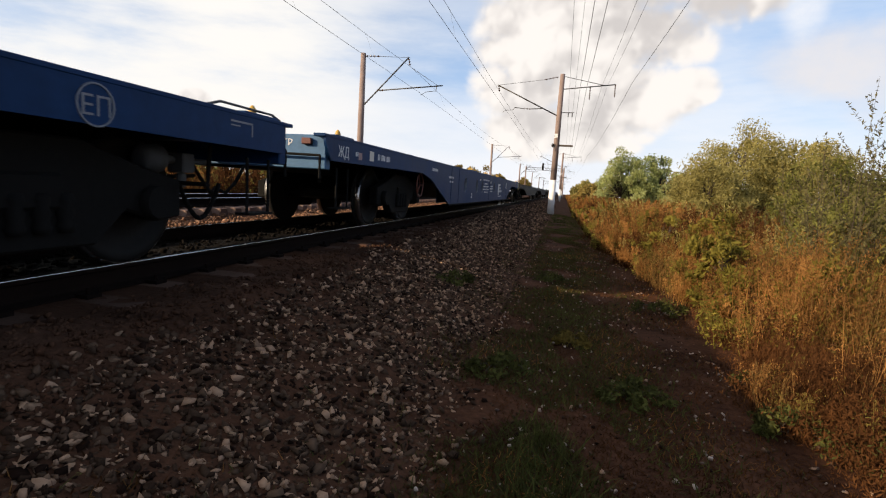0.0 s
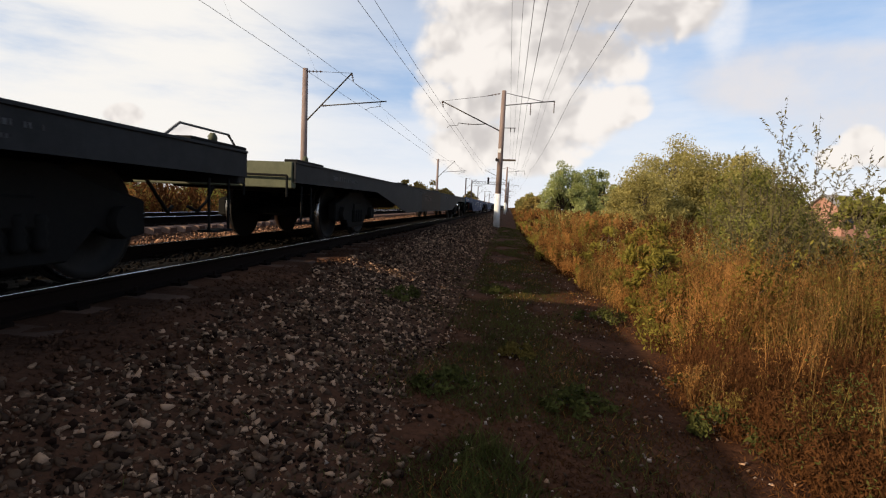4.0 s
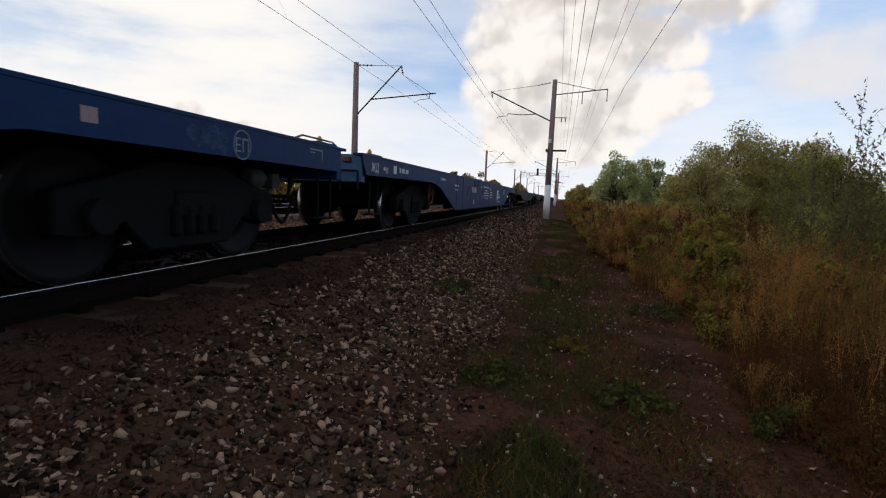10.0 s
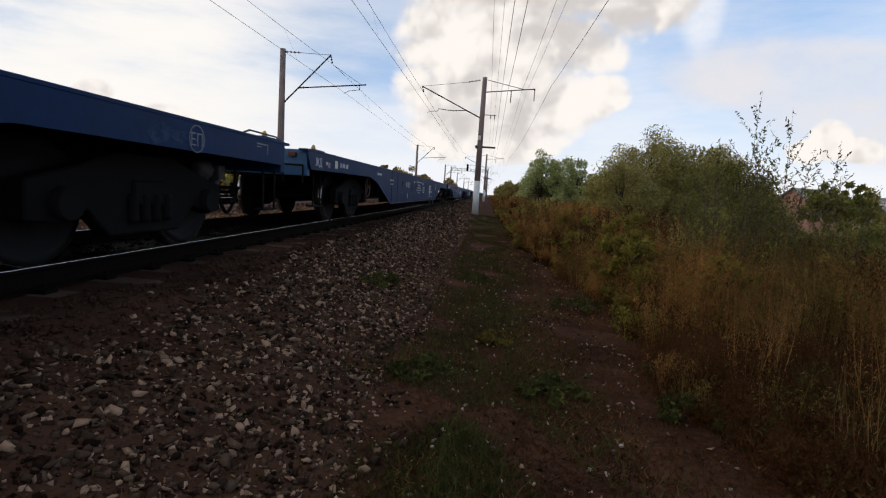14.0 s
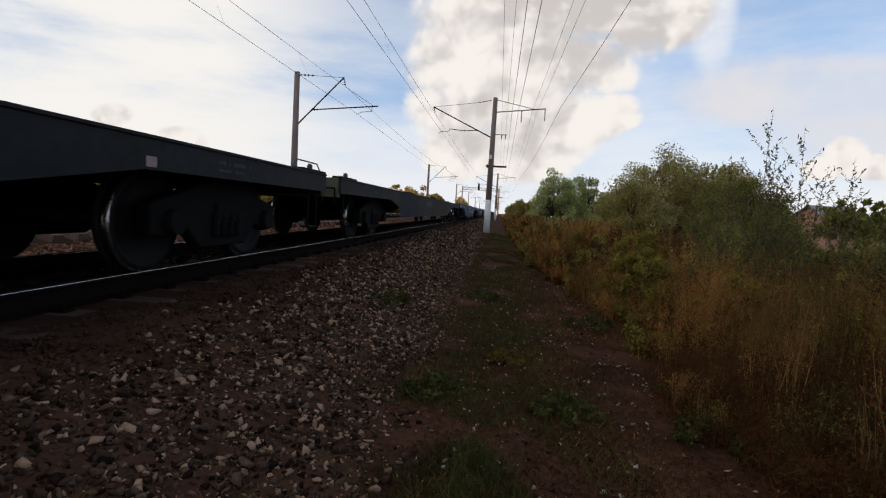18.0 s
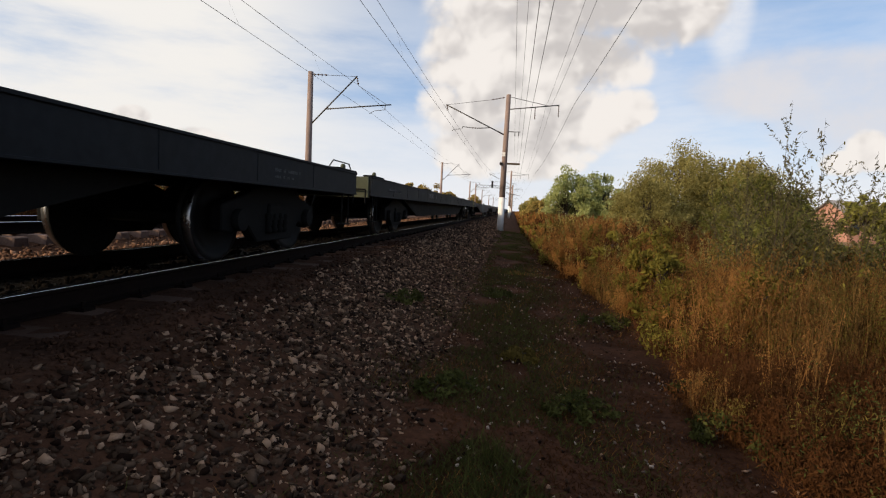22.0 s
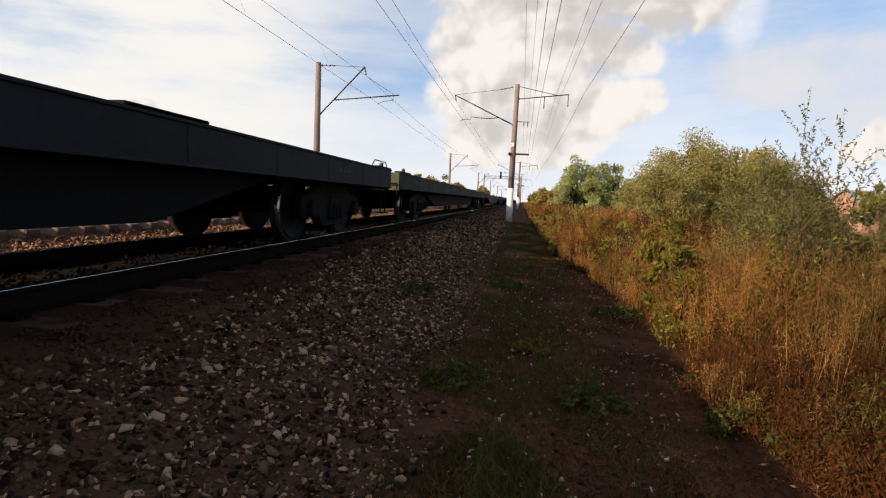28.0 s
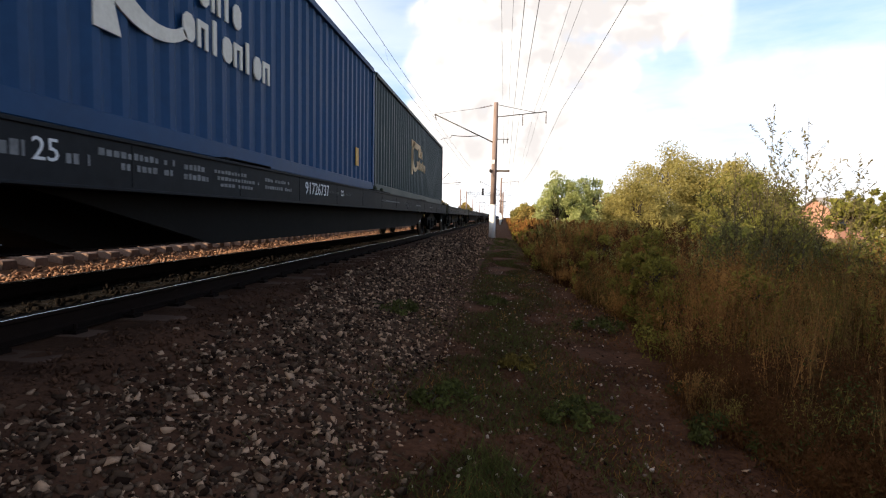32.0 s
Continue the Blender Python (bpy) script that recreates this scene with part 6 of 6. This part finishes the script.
def build_cloud():
    thin = bpy.data.materials.new("thin_vapour")
    thin.use_nodes = True
    n, l = thin.node_tree.nodes, thin.node_tree.links
    mix, clear = n.new("ShaderNodeMixShader"), n.new("ShaderNodeBsdfTransparent")
    mix.inputs[0].default_value = 0.11
    n["Principled BSDF"].inputs["Base Color"].default_value = (0.8, 0.8, 0.8, 1)
    l.new(clear.outputs[0], mix.inputs[1])
    l.new(n["Principled BSDF"].outputs[0], mix.inputs[2])
    l.new(mix.outputs[0], n["Material Output"].inputs[0])
    M["thin_vapour"] = thin
    top = tagged(new("drifting_cloud"), "grey-white cloud that drifts before the low sun", "cloud")
    for name, mat, count, a, b in (("cloud_core", "vapour", 75, 190, 60), ("cloud_fringe", "thin_vapour", 60, 250, 95)):
        vs, fs = [], []
        bm = bmesh.new()
        bmesh.ops.create_icosphere(bm, subdivisions=2, radius=1)
        base, tri = np.array([v.co for v in bm.verts]), np.array([[v.index for v in f.verts] for f in bm.faces])
        bm.free()
        for i in range(count):
            c = np.array([RNG.uniform(-a, a), RNG.uniform(-60, 60), RNG.uniform(-b, b)])
            r = RNG.uniform(45, 80)
            fs.append(tri + len(vs) * len(base))
            vs.append(base * r * RNG.uniform(0.85, 1.1, (len(base), 1)) + c)
        raw(name, np.concatenate(vs), np.concatenate(fs), mat, top, smooth=True)
    return top


CLOUD = build_cloud()

# ---- stones ----


def rock(seed):
    """An angular broken stone: the hull of a few points in a flat block."""
    r = np.random.default_rng(seed)
    bm = bmesh.new()
    size = (1.0, r.uniform(0.55, 0.9), r.uniform(0.35, 0.7))
    for p in r.uniform(-1, 1, (11, 3)):
        m = max(abs(p)) ** 0.6
        bm.verts.new([c / m * k for c, k in zip(p, size)])
    bmesh.ops.convex_hull(bm, input=bm.verts)
    bmesh.ops.delete(bm, geom=[v for v in bm.verts if not v.link_faces], context="VERTS")
    bmesh.ops.triangulate(bm, faces=bm.faces)
    bm.verts.index_update()
    v = np.array([p.co for p in bm.verts])
    f = np.array([[p.index for p in q.verts] for q in bm.faces])
    bm.free()
    return v, f


ROCKS = [rock(i) for i in range(12)]


def scatter(n, place, size, name, mat, parent, label=""):
    vs, fs, k = [], [], 0
    xy = place(n)
    for i, (x, y, z) in enumerate(xy):
        v, f = ROCKS[i % 12]
        s = size * RNG.uniform(0.55, 1.5) ** 1.3
        a, b = RNG.uniform(0, math.tau), RNG.normal(0, 0.6)
        R = np.array(Euler((b, RNG.normal(0, 0.6), a)).to_matrix())
        vs.append((v * s) @ R.T + (x, y, z + s * 0.25))
        fs.append(f + k)
        k += len(v)
    ob = raw(name, np.concatenate(vs), np.concatenate(fs), mat, parent)
    tagged(ob, label, kind="stuff")
    return ob


def bank(n, x0=1.5, x1=3.55, y0=0.9, y1=14.0, power=1.6):
    y = y0 + (y1 - y0) * RNG.random(n) ** power
    x = x0 + (x1 - x0) * RNG.random(n) ** (0.9 if x1 > 3 else 1.0) + RNG.normal(0, 0.08, n) - np.clip((y - 4) * 0.03, 0, 0.5) * (RNG.random(n))
    return np.stack([x, y, [lie(a) + 0.012 + noise.noise((a * 5, b * 5, 1.0)) * 0.03 + noise.noise((a * 1.3, b * 1.3, 7.0)) * 0.04 for a, b in zip(x, y)]], 1)


scatter(12000, lambda n: bank(n, 1.9, 3.5), 0.0105, "loose_ballast", "stone", BALLAST)
scatter(10500, lambda n: bank(n, 1.85, 3.45), 0.0165, "loose_ballast", "stone", BALLAST)
scatter(1500, lambda n: bank(n, 1.75, 3.3, 0.9, 8.0, 1.2), 0.025, "loose_ballast", "stone", BALLAST)
scatter(4500, lambda n: bank(n, 1.9, 3.35, 4.5, 20, 1.2), 0.021, "loose_ballast", "stone", BALLAST)
scatter(3500, lambda n: bank(n, 1.65, 2.7, 6, 24, 1.2), 0.024, "loose_ballast", "stone", BALLAST)
scatter(7000, lambda n: bank(n, 1.7, 3.4, 13, 60, 1.2), 0.035, "loose_ballast", "stone", BALLAST)
scatter(6000, lambda n: bank(n, 1.25, 2.1, 1.5, 16, 1.3), 0.016, "loose_ballast", "ballast", BALLAST)
# loose stones in the same colour, with the wagons' shadow painted in
scatter(2500, lambda n: bank(n, -0.66, 0.66, 1, 16, 1.0) + (0, 0, 0.02), 0.03, "oily_stones", "oil_and_shade", BALLAST)
scatter(6500, lambda n: bank(n, -2.65, -1.35, 2, 40, 1.3), 0.03, "loose_ballast", "rust_stone", BALLAST)
scatter(3000, lambda n: bank(n, -4.75, -3.45, 2, 40, 1.3), 0.032, "loose_ballast", "rust_stone", BALLAST)
scatter(900, lambda n: bank(n, 3.2, 5.6, 1.4, 14, 1.4), 0.0105, "pale_chippings", "pale_stone", BALLAST)
scatter(2200, lambda n: bank(n, 3.2, 5.7, 1.4, 16, 1.3), 0.011, "loose_ballast", "stone", BALLAST)


def single_stones():
    meshes = []
    for v, f in ROCKS:
        o = raw("stone", v, f, "pebble", BALLAST)
        meshes.append(o)
    for i, (x, y, z) in enumerate(bank(292, 1.9, 3.6, 1.2, 5.0, 1.0)):
        s = RNG.uniform(0.018, 0.034)
        share("stone", meshes[i % 12], BALLAST, pose(x, y, z + s * 0.35, RNG.uniform(-30, 30), RNG.uniform(-30, 30), RNG.uniform(0, 360)) @ Matrix.Scale(s, 4))
    for i, o in enumerate(meshes):
        o.matrix_basis = pose(2.2 + 0.15 * i, 2.4 + 0.3 * (i % 3), lie(2.2 + 0.15 * i) + 0.03, 10 * i, 20, 40 * i) @ Matrix.Scale(0.03, 4)


single_stones()
lone = raw("boulder", ROCKS[3][0], ROCKS[3][1], "pale_stone")
lone.matrix_basis = pose(5.45, 6.9, lie(5.45) + 0.03, 10, 5, 40) @ Matrix.Scale(0.06, 4)
tagged(lone, "fist-sized pale stone at the foot of the weeds", "stone")


def motions():
    for w, shift in WAGON.values():
        walk(w, [(t, pose(0, run(t) + shift, 0)) for t in TIMES])
    for c, shift in BOXES:
        walk(c, [(t, pose(0, run(t) + shift, 1.26)) for t in TIMES])
    # the cloud crosses the sun from about the sixth to the twenty-second second
    away = -SUN_WAY * 1500
    side = Vector((SUN_WAY.y, -SUN_WAY.x, 0)).normalized()
    facing = math.degrees(math.atan2(side.y, side.x))
    walk(CLOUD, [(t, Matrix.Translation(away + side * ((t - 14.3) * 33.0)) @ pose(0, 0, 0, 0, 0, facing)) for t in (0, 8, 16, 24, 32)])


motions()
